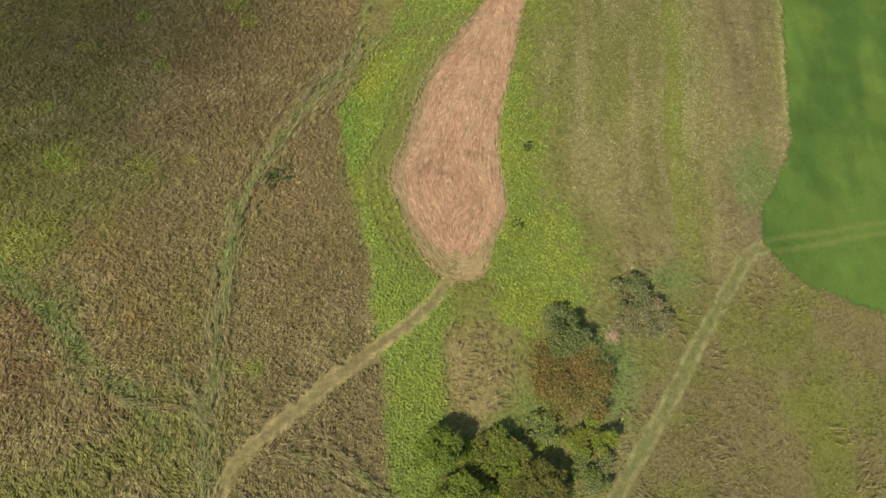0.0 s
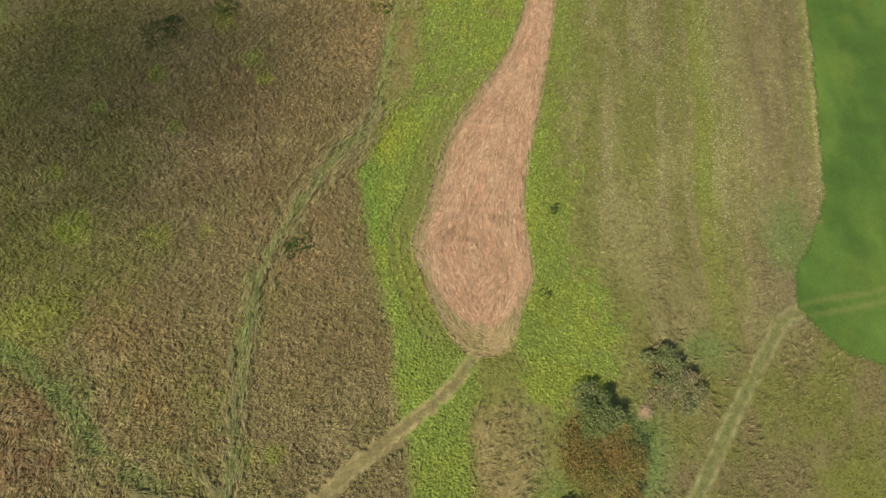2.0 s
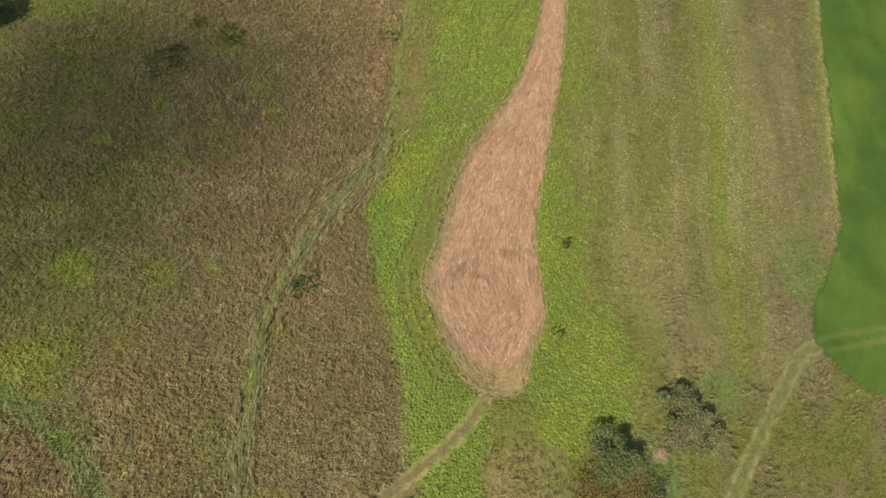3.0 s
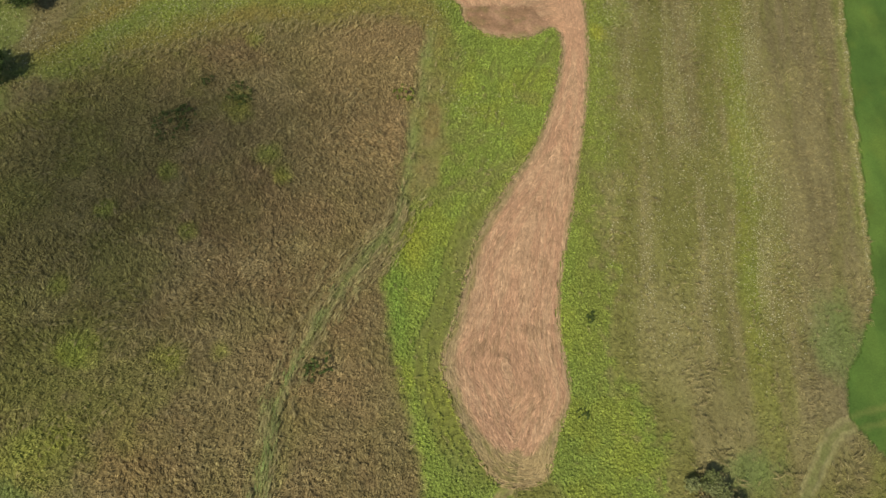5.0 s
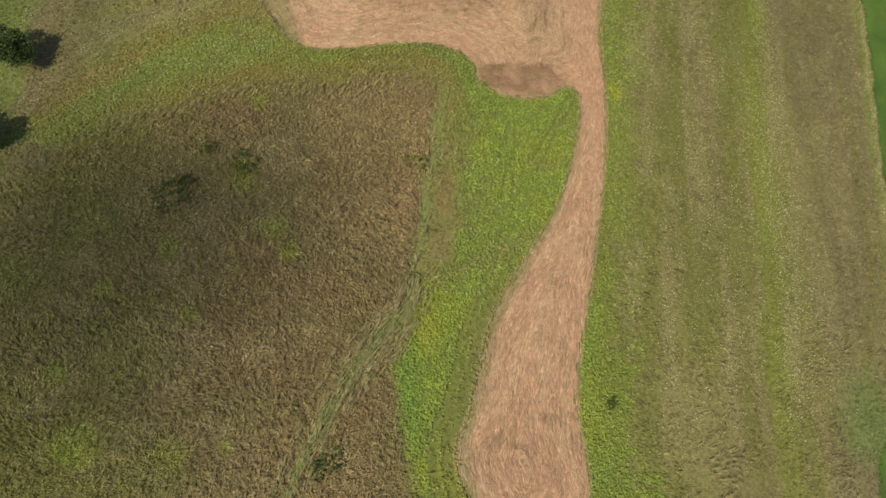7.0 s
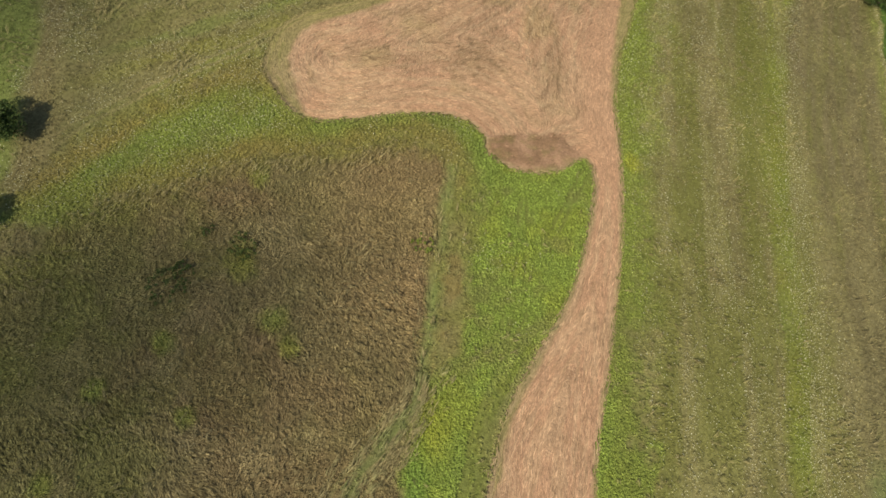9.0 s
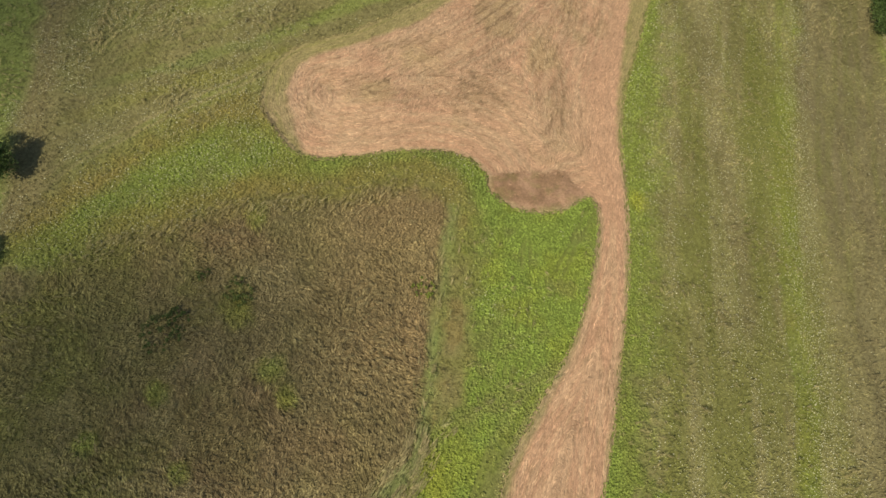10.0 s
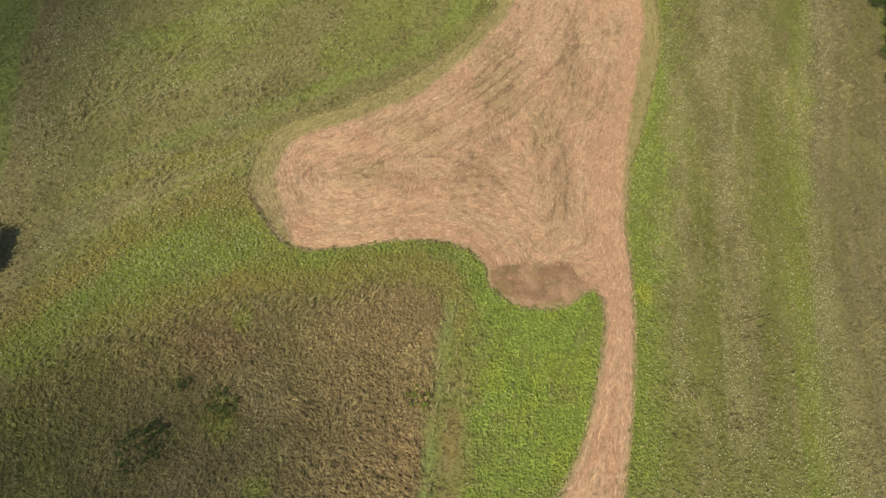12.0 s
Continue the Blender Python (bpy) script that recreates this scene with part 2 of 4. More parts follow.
def plan(x, y):
    """What covers the ground at places of the plan: weights and the base colour."""
    x, y = np.asarray(x, float), np.asarray(y, float)
    wob = (fractal(x, y, 3.0, 3) - 0.5) * 2
    c = {}
    mown, rim = within(x, y, MOWN)
    c["mown"], c["rim"] = mown, rim
    c["turned"] = within(x, y, TURNED_PATCH)[0]
    dry = within(x, y, DRY_FIELD)[0]
    herbs_w, herbs_e = within(x, y, HERBS_WEST)[0], within(x, y, HERBS_EAST)[0]
    c["herbs"] = np.maximum(step(-1, 1, (herbs_w + wob * 0.9 + (cloudy(x, y, 0.9, 43) - 0.5) * 3 * step(60, 72, y)) / (0.8 + 2.6 * step(60, 74, y))), step(-2.8, 0.2 + 4.6 * step(36, 60, y), herbs_e + wob * 3.0 + (cloudy(x, y, 0.8, 44) - 0.5) * 3.0))
    c["dry"] = step(-0.8, 0.8, dry + wob * 0.8) * (1 - c["herbs"])
    c["lawn"] = within(x, y, LAWN)[0] + wob * 0.7
    c["track_e"], c["track_w"] = distance(x, y, TRACK_EAST), distance(x, y, TRACK_WEST)
    c["trampled"] = distance(x, y, TRAMPLED)
    band = distance(x, y, BAND)
    east = step(-2, 4, x - 14)
    c["band"] = step(2.9, 0.8, band + wob * 1.3) * step(16, 34, y + wob * 4)
    c["east"] = east
    # colours
    dry_col = mixed(DRY, DRY_RED, step(0.45, 0.75, fractal(x, y, 14, 5)) * 0.55)
    dry_col = mixed(dry_col, DRY_PALE, step(0.52, 0.78, fractal(x, y, 6, 8)) * 0.6)
    dry_col = mixed(dry_col, MEADOW_GREEN, step(0.40, 0.66, fractal(x, y, 7, 11)) * np.clip(0.16 + 0.55 * step(38, 12, y) * step(-18, -30, x) + 0.3 * step(-30, -46, x), 0, 0.85))
    dry_col = mixed(dry_col, mixed(MEADOW_GREEN, DRY, fractal(x, y, 5, 13) * 0.8), step(26, 14, y + wob * 6) * step(-24, -31, x + wob * 4) * 0.35)
    dry_col = mixed(dry_col, MEADOW_GREEN * 0.95, step(-36, -50, x + wob * 6) * step(20, 30, y) * 0.35)
    dry_col = mixed(dry_col, np.array((0.250, 0.170, 0.070)), step(0.48, 0.66, fractal(x, y, 6, 12)) * 0.6 * step(30, 12, y) * step(-24, -34, x))
    dry_col = mixed(dry_col, DRY_RED * 0.72, step(9, 3, np.hypot((x + 45) * 0.9, y - 8) + wob * 5) * 0.55)
    dry_col = mixed(dry_col, DRY_PALE * 1.08, step(0.52, 0.66, fractal(x, y, 4, 36)) * 0.55 * step(14, 6, np.hypot(x + 43, y - 9)))
    dry_col = mixed(dry_col, mixed(DRY_PALE * np.array((1.0, 0.92, 0.9)), DRY_RED * 1.1, fractal(x, y, 5, 148)), step(-30, -18, x + wob * 3) * step(50, 62, y) * 0.6)
    for px, py, pr in YELLOW_PATCHES:
        dry_col = mixed(dry_col, mixed(HERB * 0.95, HERB_YELLOW * 0.8, fractal(x, y, 3, 35)), step(1.35, 0.2, np.hypot(x - px, y - py) / pr + wob * 0.7) * 0.6)
    dry_col = mixed(dry_col, np.array((0.195, 0.128, 0.068)), step(8.5, 2.5, np.hypot(x + 45, (y - 8.5) * 0.8) + wob * 5) * step(0.40, 0.60, fractal(x, y, 3, 28)) * 0.8)
    herb_col = mixed(HERB, HERB_DARK, step(0.42, 0.70, fractal(x, y, 10, 14)) * 0.4)
    herb_col = mixed(herb_col, HERB_YELLOW, step(0.48, 0.72, fractal(x, y, 5, 17)) * 0.32)
    herb_col = mixed(herb_col, HERB_DARK * 0.95, step(70, 80, y) * step(0, -8, x) * (0.3 + 0.5 * fractal(x, y, 4, 18)))
    herb_col = mixed(herb_col, MEADOW, step(0.52, 0.75, fractal(x, y, 3.5, 19)) * 0.45 * step(45, 60, y))
    herb_col = mixed(herb_col, HERB_DARK, step(12, -2, y) * 0.55)
    herb_col = mixed(herb_col, MEADOW_GREEN * 1.1, step(-12, -28, x) * step(66, 76, y) * (0.25 + 0.6 * step(0.40, 0.62, fractal(x, y, 6, 130))))
    herb_col = mixed(herb_col, np.array((0.262, 0.200, 0.070)), step(5.0, 0.8, herbs_w + wob * 1.5) * step(70, 77, y) * step(-4, -9, x) * (0.45 + 0.5 * fractal(x, y, 4, 131)))
    herb_col = mixed(herb_col, mixed(MEADOW_GREEN, STUBBLE, fractal(x, y, 1.2, 133)), step(1.6, 0.3, distance(x, y, CROSSING) + wob * 0.8) * 0.4)
    herb_col = mixed(herb_col, mixed(MEADOW_GREEN * 1.08, HERB, 0.2 + 0.5 * fractal(x * 1.5, y * 0.4, 5, 142)), step(8, 12, x) * 0.8 * step(20, 40, y))
    herb_col = mixed(herb_col, HERB_YELLOW * 1.1, step(2.4, 0.8, np.hypot((x - 15.9) * 1.3, y - 81.3) + wob) * 0.8)
    beside = step(4.2, 0.6, -c["mown"] + wob * 1.2) * step(16, 24, y) * step(62, 50, y) * step(7, 3, x)
    herb_col = mixed(herb_col, mixed(MEADOW_GREEN * 1.15, STUBBLE * 1.05, step(0.35, 0.65, fractal(c["mown"] * 2.5, y * 0.2, 1.2, 145))), beside * 0.62)
    herb_col = mixed(herb_col, HERB_YELLOW * 1.05, step(1.4, 0.3, np.hypot((x + 10.8) / 3.0, (y - 46.5) / 4.0) + wob * 0.5) * 0.6)
    herb_col = mixed(herb_col, HERB_YELLOW, step(1.4, 0.3, np.hypot((x + 5.5) / 3.0, (y - 29) / 6.0) + wob * 0.5) * 0.4)
    herb_col = mixed(herb_col, HERB_DARK * np.array((0.85, 1.1, 0.9)), step(1.8, 0.5, np.hypot((x + 12.2) / 1.3, (y - 39) / 5.0) + wob * 0.5) * 0.5)
    mead_col = mixed(MEADOW * 0.92, MEADOW_PALE * 1.05, step(0.42, 0.70, fractal(x * 2.0, y * 0.9, 8, 20)) * 0.65)
    mead_col = mixed(mead_col, MEADOW_GREEN, step(0.42, 0.66, fractal(x * 2.6, y * 0.35, 11, 23)) * 0.6)
    mead_col = mixed(mead_col, MEADOW_PALE * 1.08, step(9, 3, np.hypot((x - 22) * 1.1, (y - 36) * 0.8)) * 0.55)
    mead_col = mixed(mead_col, mixed(np.array((0.190, 0.158, 0.092)), MEADOW_PALE * 0.92, step(0.5, 0.7, fractal(x * 1.5, y * 0.7, 6, 24)) * 0.6), step(2, 6, x - 36 - (y - 30) * 0.06 + wob * 2) * step(16, 28, y) * 0.75)
    mead_col = mixed(mead_col, mixed(HERB_YELLOW * 0.72, HERB * 0.8, fractal(x, y, 5, 47)), c["band"] * (0.30 + 0.62 * fractal(x, y, 6, 48)))
    mead_col = mixed(mead_col, mixed(DRY, MEADOW_GREEN, fractal(x, y, 4, 25)), step(3, -1, x + 4) * step(46, 52, y) * step(86, 80, y))
    mead_col = mixed(mead_col, np.array((0.235, 0.170, 0.070)), step(3, -1, x + 5) * step(48, 52, y) * step(82, 78, y) * step(0.48, 0.68, fractal(x, y, 3, 46)) * 0.5)
    along = x - np.interp(y, BAND[:, 1], BAND[:, 0])
    thread = fractal(along * 1.1, y * 0.10, 2.4, 143)
    lines = step(-26, -20, along) * step(24, 36, y)
    mead_col = mixed(mead_col, MEADOW_PALE * 1.02, lines * step(0.54, 0.70, thread) * 0.45)
    mead_col = mixed(mead_col, MEADOW_GREEN * 0.86, lines * step(0.48, 0.32, thread) * 0.34)
    mead_col = mixed(mead_col, MEADOW_GREEN * 0.92, lines * step(2.2, 0.6, np.abs(along + 4.5 + wob)) * 0.4)
    mead_col = mixed(mead_col, mixed(MEADOW_GREEN * 1.08, HERB * 0.85, fractal(x, y, 4, 144)), step(3.0, 0.8, -c["lawn"] + wob * 1.2) * step(42, 60, y) * 0.7)
    mead_col = mixed(mead_col, HERB_YELLOW * 0.75, step(1.4, 0.2, np.hypot((x - 47.8) / 6, (y - 1.8) / 4) + wob * 0.6) * 0.55)
    mead_col = mead_col * (1 - 0.07 * lines * step(-17, -12, along) * step(44, 60, y))[:, None]
    # the slope beyond the dry field: greener, in long swathes
    west = step(6, -4, x + 12) * step(60, 84, y + (x + 60) * -0.25)
    swathe = fractal((x + y * 1.2) * 0.35, (y * 0.9 - x * 0.55) * 1.5, 9, 26)
    mead_col = mixed(mead_col, mixed(mixed(MEADOW * 0.88, MEADOW_GREEN * 0.90, step(0.3, 0.7, fractal(x, y, 9, 27)) * 0.42), mixed(MEADOW_GREEN, HERB * 0.72, np.full(len(x), 0.3)), step(0.48, 0.66, swathe) * 0.7), west * 0.85)
    for line, half, tint, share in SWATHES:
        mead_col = mixed(mead_col, tint, step(half, half * 0.3, distance(x, y, line) + wob * 1.2) * (0.5 + 0.5 * fractal(x, y, 4, 140)) * share)
    trail = distance(x, y, SLOPE_TRAIL)
    mead_col = mixed(mead_col, STUBBLE * 1.05, step(0.45, 0.12, np.abs(trail - 0.7 + wob * 0.2)) * 0.6)
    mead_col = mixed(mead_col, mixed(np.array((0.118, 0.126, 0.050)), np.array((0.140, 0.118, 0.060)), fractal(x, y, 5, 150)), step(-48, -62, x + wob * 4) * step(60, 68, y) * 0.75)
    lane = np.abs(x + 62 + (y - 68) * 0.16)
    mead_col = mixed(mead_col, DRY_PALE * 0.70, step(4.0, 1.2, lane + wob * 2) * step(55, 66, y) * 0.38)
    mead_col = mixed(mead_col, DRY * 0.7, step(0.5, 0.15, np.abs(lane - 0.7)) * step(55, 66, y) * 0.5)
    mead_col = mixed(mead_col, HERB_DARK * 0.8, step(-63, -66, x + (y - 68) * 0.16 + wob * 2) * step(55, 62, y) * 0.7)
    # rushes by the thicket
    rush = np.maximum(step(5.5, 1.5, np.hypot(x - 20.5, (y - 8) * 0.6)), np.maximum(step(5, 0.5, np.hypot((x - 31) * 0.8, y - 20.8) + wob * 3) * 0.8, step(5.5, 2, np.hypot(x - 46, (y - 37) * 0.7) + wob * 2) * 0.8))
    rush = np.maximum(rush, step(6, 2, np.hypot((x - 9), (y - 3) * 1.2)))
    rush = np.maximum(rush, step(4.5, 1.5, np.hypot((x + 41 - (12 - y) * 0.35) * 1.6, (y - 12) * 0.45)) * 0.6)
    mead_col = mixed(mead_col, mixed(DRY * 0.86, MEADOW_GREEN * 0.86, step(0.3, 0.7, fractal(x, y, 6, 39))), step(20, 26, x) * step(22, 14, y - (x - 30) * 0.2) * 0.75)
    mead_col = mixed(mead_col, RUSHES, rush * 0.8)
    dry_col = mixed(dry_col, RUSHES * 1.05, rush * 0.6)
    bare = step(6.5, 2.5, np.hypot((x - 4.0) * 1.25, (y - 7.5) * 0.8) + wob * 2)
    mead_col = mixed(mead_col, MEADOW_GREEN * 0.95, step(16, 12, x) * step(24, 18, y) * step(-4, 0, x) * (0.35 + 0.5 * fractal(x, y, 4, 37)))
    mead_col = mixed(mead_col, np.array((0.300, 0.225, 0.118)), bare * 0.8 * (0.3 + fractal(x, y, 3, 38)))
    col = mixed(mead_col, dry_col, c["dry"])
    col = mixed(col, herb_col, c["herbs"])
    off = c["trampled"] + (fractal(x, y, 3.5, 29) - 0.5) * 1.6
    patchy = 0.35 + 0.65 * step(0.30, 0.60, fractal(x, y, 6, 30))
    strand = np.maximum(step(0.34, 0.10, np.abs(off - 0.75)), step(0.30, 0.10, np.abs(off - 1.55)) * 0.6) * step(60, 46, y)
    middle = step(1.0, 0.3, off)
    path = np.maximum(strand * 0.7, middle * 0.55) * patchy * (1 - 0.35 * step(46, 56, y))
    col = mixed(col, mixed(RUSHES * 1.3, STUBBLE * 1.15, np.clip(strand - middle * 0.5, 0, 1)), path * 0.85)
    ditch = step(1.5, 0.3, distance(x, y, DITCH) + wob * 0.9) * (0.4 + 0.6 * fractal(x, y, 5, 33))
    col = mixed(col, RUSHES * 0.95, ditch * 0.8 * c["dry"])
    band_n = step(1.7, 0.2, c["trampled"] + wob * 0.7) * step(50, 60, y) * (0.35 + 0.65 * step(0.35, 0.6, fractal(x, y, 5, 149)))
    col = mixed(col, mixed(RUSHES * 1.35, MEADOW_GREEN * 1.15, fractal(x, y, 3, 151)), band_n * 0.6)
    c["path"] = np.maximum(path, band_n)
    col = mixed(col, mixed(TURF, TURF_PALE, fractal(x, y, 6, 34)), step(-0.2, 0.4, c["lawn"]))
    col = mixed(col, MEADOW_PALE * 1.1, step(0.9, 0.2, np.abs(c["lawn"] + 0.5)) * 0.6 * step(40, 50, y))
    away = -c["mown"]
    marks = np.zeros_like(x)
    for off in (0.75, 1.45, 2.3, 3.0):
        marks = np.maximum(marks, step(0.24, 0.06, np.abs(away - off + wob * 0.25) * 0.6) * step(18, 24, y) * step(56, 44, y) * step(6, 2, x))
    for line in (TRAM_A, TRAM_B, TRAM_C):
        marks = np.maximum(marks, step(0.36, 0.10, np.abs(distance(x, y, line) - 0.5 + wob * 0.3)) * step(0.36, 0.56, fractal(x, y, 4, 141)) * 0.8)
    c["marks"] = marks * c["herbs"]
    col = mixed(col, MEADOW_GREEN * 0.85, c["marks"] * 0.7)
    c["colour"] = col
    return c


# ---- materials ----
def material(name):
    m = bpy.data.materials.new(name)
    m.use_nodes = True
    nt = m.node_tree
    return m, nt, nt.nodes["Principled BSDF"]


def cover_material(name, attribute, scales=((9.0, 0.30), (2.2, 0.25)), rough=0.9, bump=0.6, bump_scale=6.0, depth=0.08, island=0.0, thin=0.0):
    """Colour from the plan's cover, broken up by grain at several sizes, with fine relief."""
    m, nt, bsdf = material(name)
    colour = nt.nodes.new("ShaderNodeAttribute")
    colour.attribute_name = attribute
    place = nt.nodes.new("ShaderNodeNewGeometry")
    out = colour.outputs["Color"]
    for scale, amount in scales:
        n = nt.nodes.new("ShaderNodeTexNoise")
        n.inputs["Scale"].default_value, n.inputs["Detail"].default_value = scale, 4.0
        nt.links.new(place.outputs["Position"], n.inputs["Vector"])
        r = nt.nodes.new("ShaderNodeMapRange")
        r.inputs["From Min"].default_value, r.inputs["From Max"].default_value = 0.3, 0.7
        r.inputs["To Min"].default_value, r.inputs["To Max"].default_value = 1 - amount, 1 + amount
        nt.links.new(n.outputs["Fac"], r.inputs["Value"])
        mul = nt.nodes.new("ShaderNodeVectorMath")
        mul.operation = "SCALE"
        nt.links.new(out, mul.inputs[0])
        nt.links.new(r.outputs["Result"], mul.inputs["Scale"])
        out = mul.outputs[0]
    if island:
        r = nt.nodes.new("ShaderNodeMapRange")
        r.inputs["To Min"].default_value, r.inputs["To Max"].default_value = 1 - island, 1 + island
        nt.links.new(place.outputs["Random Per Island"], r.inputs["Value"])
        mul = nt.nodes.new("ShaderNodeVectorMath")
        mul.operation = "SCALE"
        nt.links.new(out, mul.inputs[0])
        nt.links.new(r.outputs["Result"], mul.inputs["Scale"])
        out = mul.outputs[0]
    nt.links.new(out, bsdf.inputs["Base Color"])
    bsdf.inputs["Roughness"].default_value = rough
    bsdf.inputs["Specular IOR Level"].default_value = 0.2
    if bump:
        n = nt.nodes.new("ShaderNodeTexNoise")
        n.inputs["Scale"].default_value, n.inputs["Detail"].default_value = bump_scale, 5.0
        nt.links.new(place.outputs["Position"], n.inputs["Vector"])
        b = nt.nodes.new("ShaderNodeBump")
        b.inputs["Strength"].default_value, b.inputs["Distance"].default_value = bump, depth
        nt.links.new(n.outputs["Fac"], b.inputs["Height"])
        nt.links.new(b.outputs["Normal"], bsdf.inputs["Normal"])
    if thin:
        t = nt.nodes.new("ShaderNodeBsdfTranslucent")
        nt.links.new(out, t.inputs["Color"])
        mix = nt.nodes.new("ShaderNodeMixShader")
        mix.inputs[0].default_value = thin
        nt.links.new(bsdf.outputs[0], mix.inputs[1])
        nt.links.new(t.outputs[0], mix.inputs[2])
        nt.links.new(mix.outputs[0], nt.nodes["Material Output"].inputs["Surface"])
    return m


GROUND = cover_material("grassland", "cover", bump=0.8)
HAY = cover_material("mown_hay_ground", "cover", scales=((3.0, 0.18), (14.0, 0.22), (0.7, 0.10)), bump=0.7, bump_scale=9.0, depth=0.05)
TURF_MAT = cover_material("short_turf", "cover", scales=((5.0, 0.16), (0.22, 0.16), (20.0, 0.18)), bump=0.6, bump_scale=14.0, depth=0.04)
TRACK_MAT = cover_material("driven_track", "cover", scales=((4.0, 0.25), (1.1, 0.22)), bump=0.7, bump_scale=8.0, depth=0.05)
LEAF = cover_material("herb_leaves", "cover", scales=((1.2, 0.22),), rough=0.6, bump=0, island=0.22, thin=0.25)
BLADE = cover_material("grass_blades", "cover", scales=((1.0, 0.25),), rough=0.75, bump=0, island=0.40, thin=0.2)
STRAW = cover_material("straw", "cover", scales=((1.5, 0.15),), rough=0.7, bump=0, island=0.25)
PETAL = cover_material("white_petals", "cover", scales=((3.0, 0.08),), rough=0.7, bump=0, island=0.12, thin=0.2)
CROWN = cover_material("shrub_leaves", "cover", scales=((1.6, 0.22),), rough=0.55, bump=0, island=0.40, thin=0.2)
BARK = cover_material("bark", "cover", scales=((8.0, 0.30),), rough=0.9, bump=0.6, bump_scale=30.0, depth=0.02)


# ---- mesh making ----
def build(name, verts, faces, colours, mat, smooth=False):
    """A mesh from arrays; faces all have the same number of corners."""
    verts, faces = np.asarray(verts, np.float32), np.asarray(faces, np.int32)
    me = bpy.data.meshes.new(name)
    k = faces.shape[1]
    me.vertices.add(len(verts))
    me.vertices.foreach_set("co", verts.ravel())
    me.loops.add(faces.size)
    me.loops.foreach_set("vertex_index", faces.ravel())
    me.polygons.add(len(faces))
    me.polygons.foreach_set("loop_start", np.arange(0, faces.size, k, dtype=np.int32))
    me.polygons.foreach_set("use_smooth", np.full(len(faces), smooth))
    me.update(calc_edges=True)
    tint = me.attributes.new("cover", "FLOAT_COLOR", "POINT")
    tint.data.foreach_set("color", np.concatenate([np.asarray(colours, np.float32), np.ones((len(verts), 1), np.float32)], 1).ravel())
    me.materials.append(mat)
    return me


def sheet(xs, ys):
    """Corners and square faces of a sheet on the plan."""
    gx, gy = np.meshgrid(xs, ys)
    n, m = len(xs), len(ys)
    i, j = np.meshgrid(np.arange(n - 1), np.arange(m - 1))
    a = (j * n + i).ravel()
    f = np.stack([a, a + 1, a + n + 1, a + n], 1)
    return gx.ravel(), gy.ravel(), f


def cut(x, y, f, inside):
    """Keeps the faces whose corners all lie inside, and the corners that they use."""
    f = f[inside[f].all(1)]
    used = np.unique(f)
    again = np.zeros(len(x), int)
    again[used] = np.arange(len(used))
    return used, again[f]


def ruts(x, y):
    """Depth of the wheel ruts."""
    d = 0
    for line in (TRACK_EAST, TRACK_WEST):
        d = d + 0.07 * step(0.45, 0.15, np.abs(distance(x, y, line) - 0.8))
    return d


# ---- ground ----
def axis(lo, hi, gap, far):
    mid = np.arange(lo, hi + gap / 2, gap)
    out, s, g = [], 0.0, gap
    while s < far:
        g *= 1.35
        s += g
        out.append(s)
    return np.concatenate([lo - np.array(out[::-1]), mid, hi + np.array(out)])


def lumps(x, y):
    return (fractal(x, y, 1.6, 40) - 0.5) * 0.18


gx, gy, gf = sheet(axis(-88, 84, 0.5, 2600), axis(-16, 152, 0.5, 2600))
cover = plan(gx, gy)
gz = rise(gx, gy) + lumps(gx, gy) * step(0.5, -0.5, cover["mown"]) * step(0.5, -0.5, cover["lawn"]) - ruts(gx, gy)
gz = gz - 0.10 * np.maximum(step(-0.4, 0.3, cover["mown"]), step(-0.4, 0.3, cover["lawn"]))
# colour darkened beneath dry grass and herbs: litter plus painted shade in the gaps
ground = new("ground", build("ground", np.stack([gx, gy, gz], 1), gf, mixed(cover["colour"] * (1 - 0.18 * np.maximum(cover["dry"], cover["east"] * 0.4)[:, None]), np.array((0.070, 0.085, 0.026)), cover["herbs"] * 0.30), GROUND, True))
tagged(ground, "rolling grassland with dry brown and green patches", "ground", kind="structure")

# the mown strip with its wide head
RED, RED_PALE, RED_DARK = np.array((0.468, 0.282, 0.186)), np.array((0.505, 0.338, 0.222)), np.array((0.270, 0.178, 0.108))
hx, hy, hf = sheet(np.arange(-38, 26, 0.25), np.arange(14, 158, 0.25))
inside = within(hx, hy, MOWN)[0] + (cloudy(hx, hy, 0.6, 50) - 0.5) * 0.6 + (fractal(hx, hy, 2.5, 51) - 0.5) * 0.7 > 0
used, hf = cut(hx, hy, hf, inside)
hx, hy = hx[used], hy[used]
hc = plan(hx, hy)


EAST_LINE = rounded([q[:2] for q in EAST_RIM])


# swaths of the head where the hay lies darker: x, y, half width, half length
DARK_SWATHS = [(5.6, 96, 2.2, 7.5), (9.0, 116, 2.0, 9.0), (3.8, 104, 2.2, 6.0), (-2.5, 112, 3.5, 7.0), (-12, 103, 4.5, 3.2), (-20, 96, 3.2, 2.2), (-6, 97, 5.5, 3.0)]


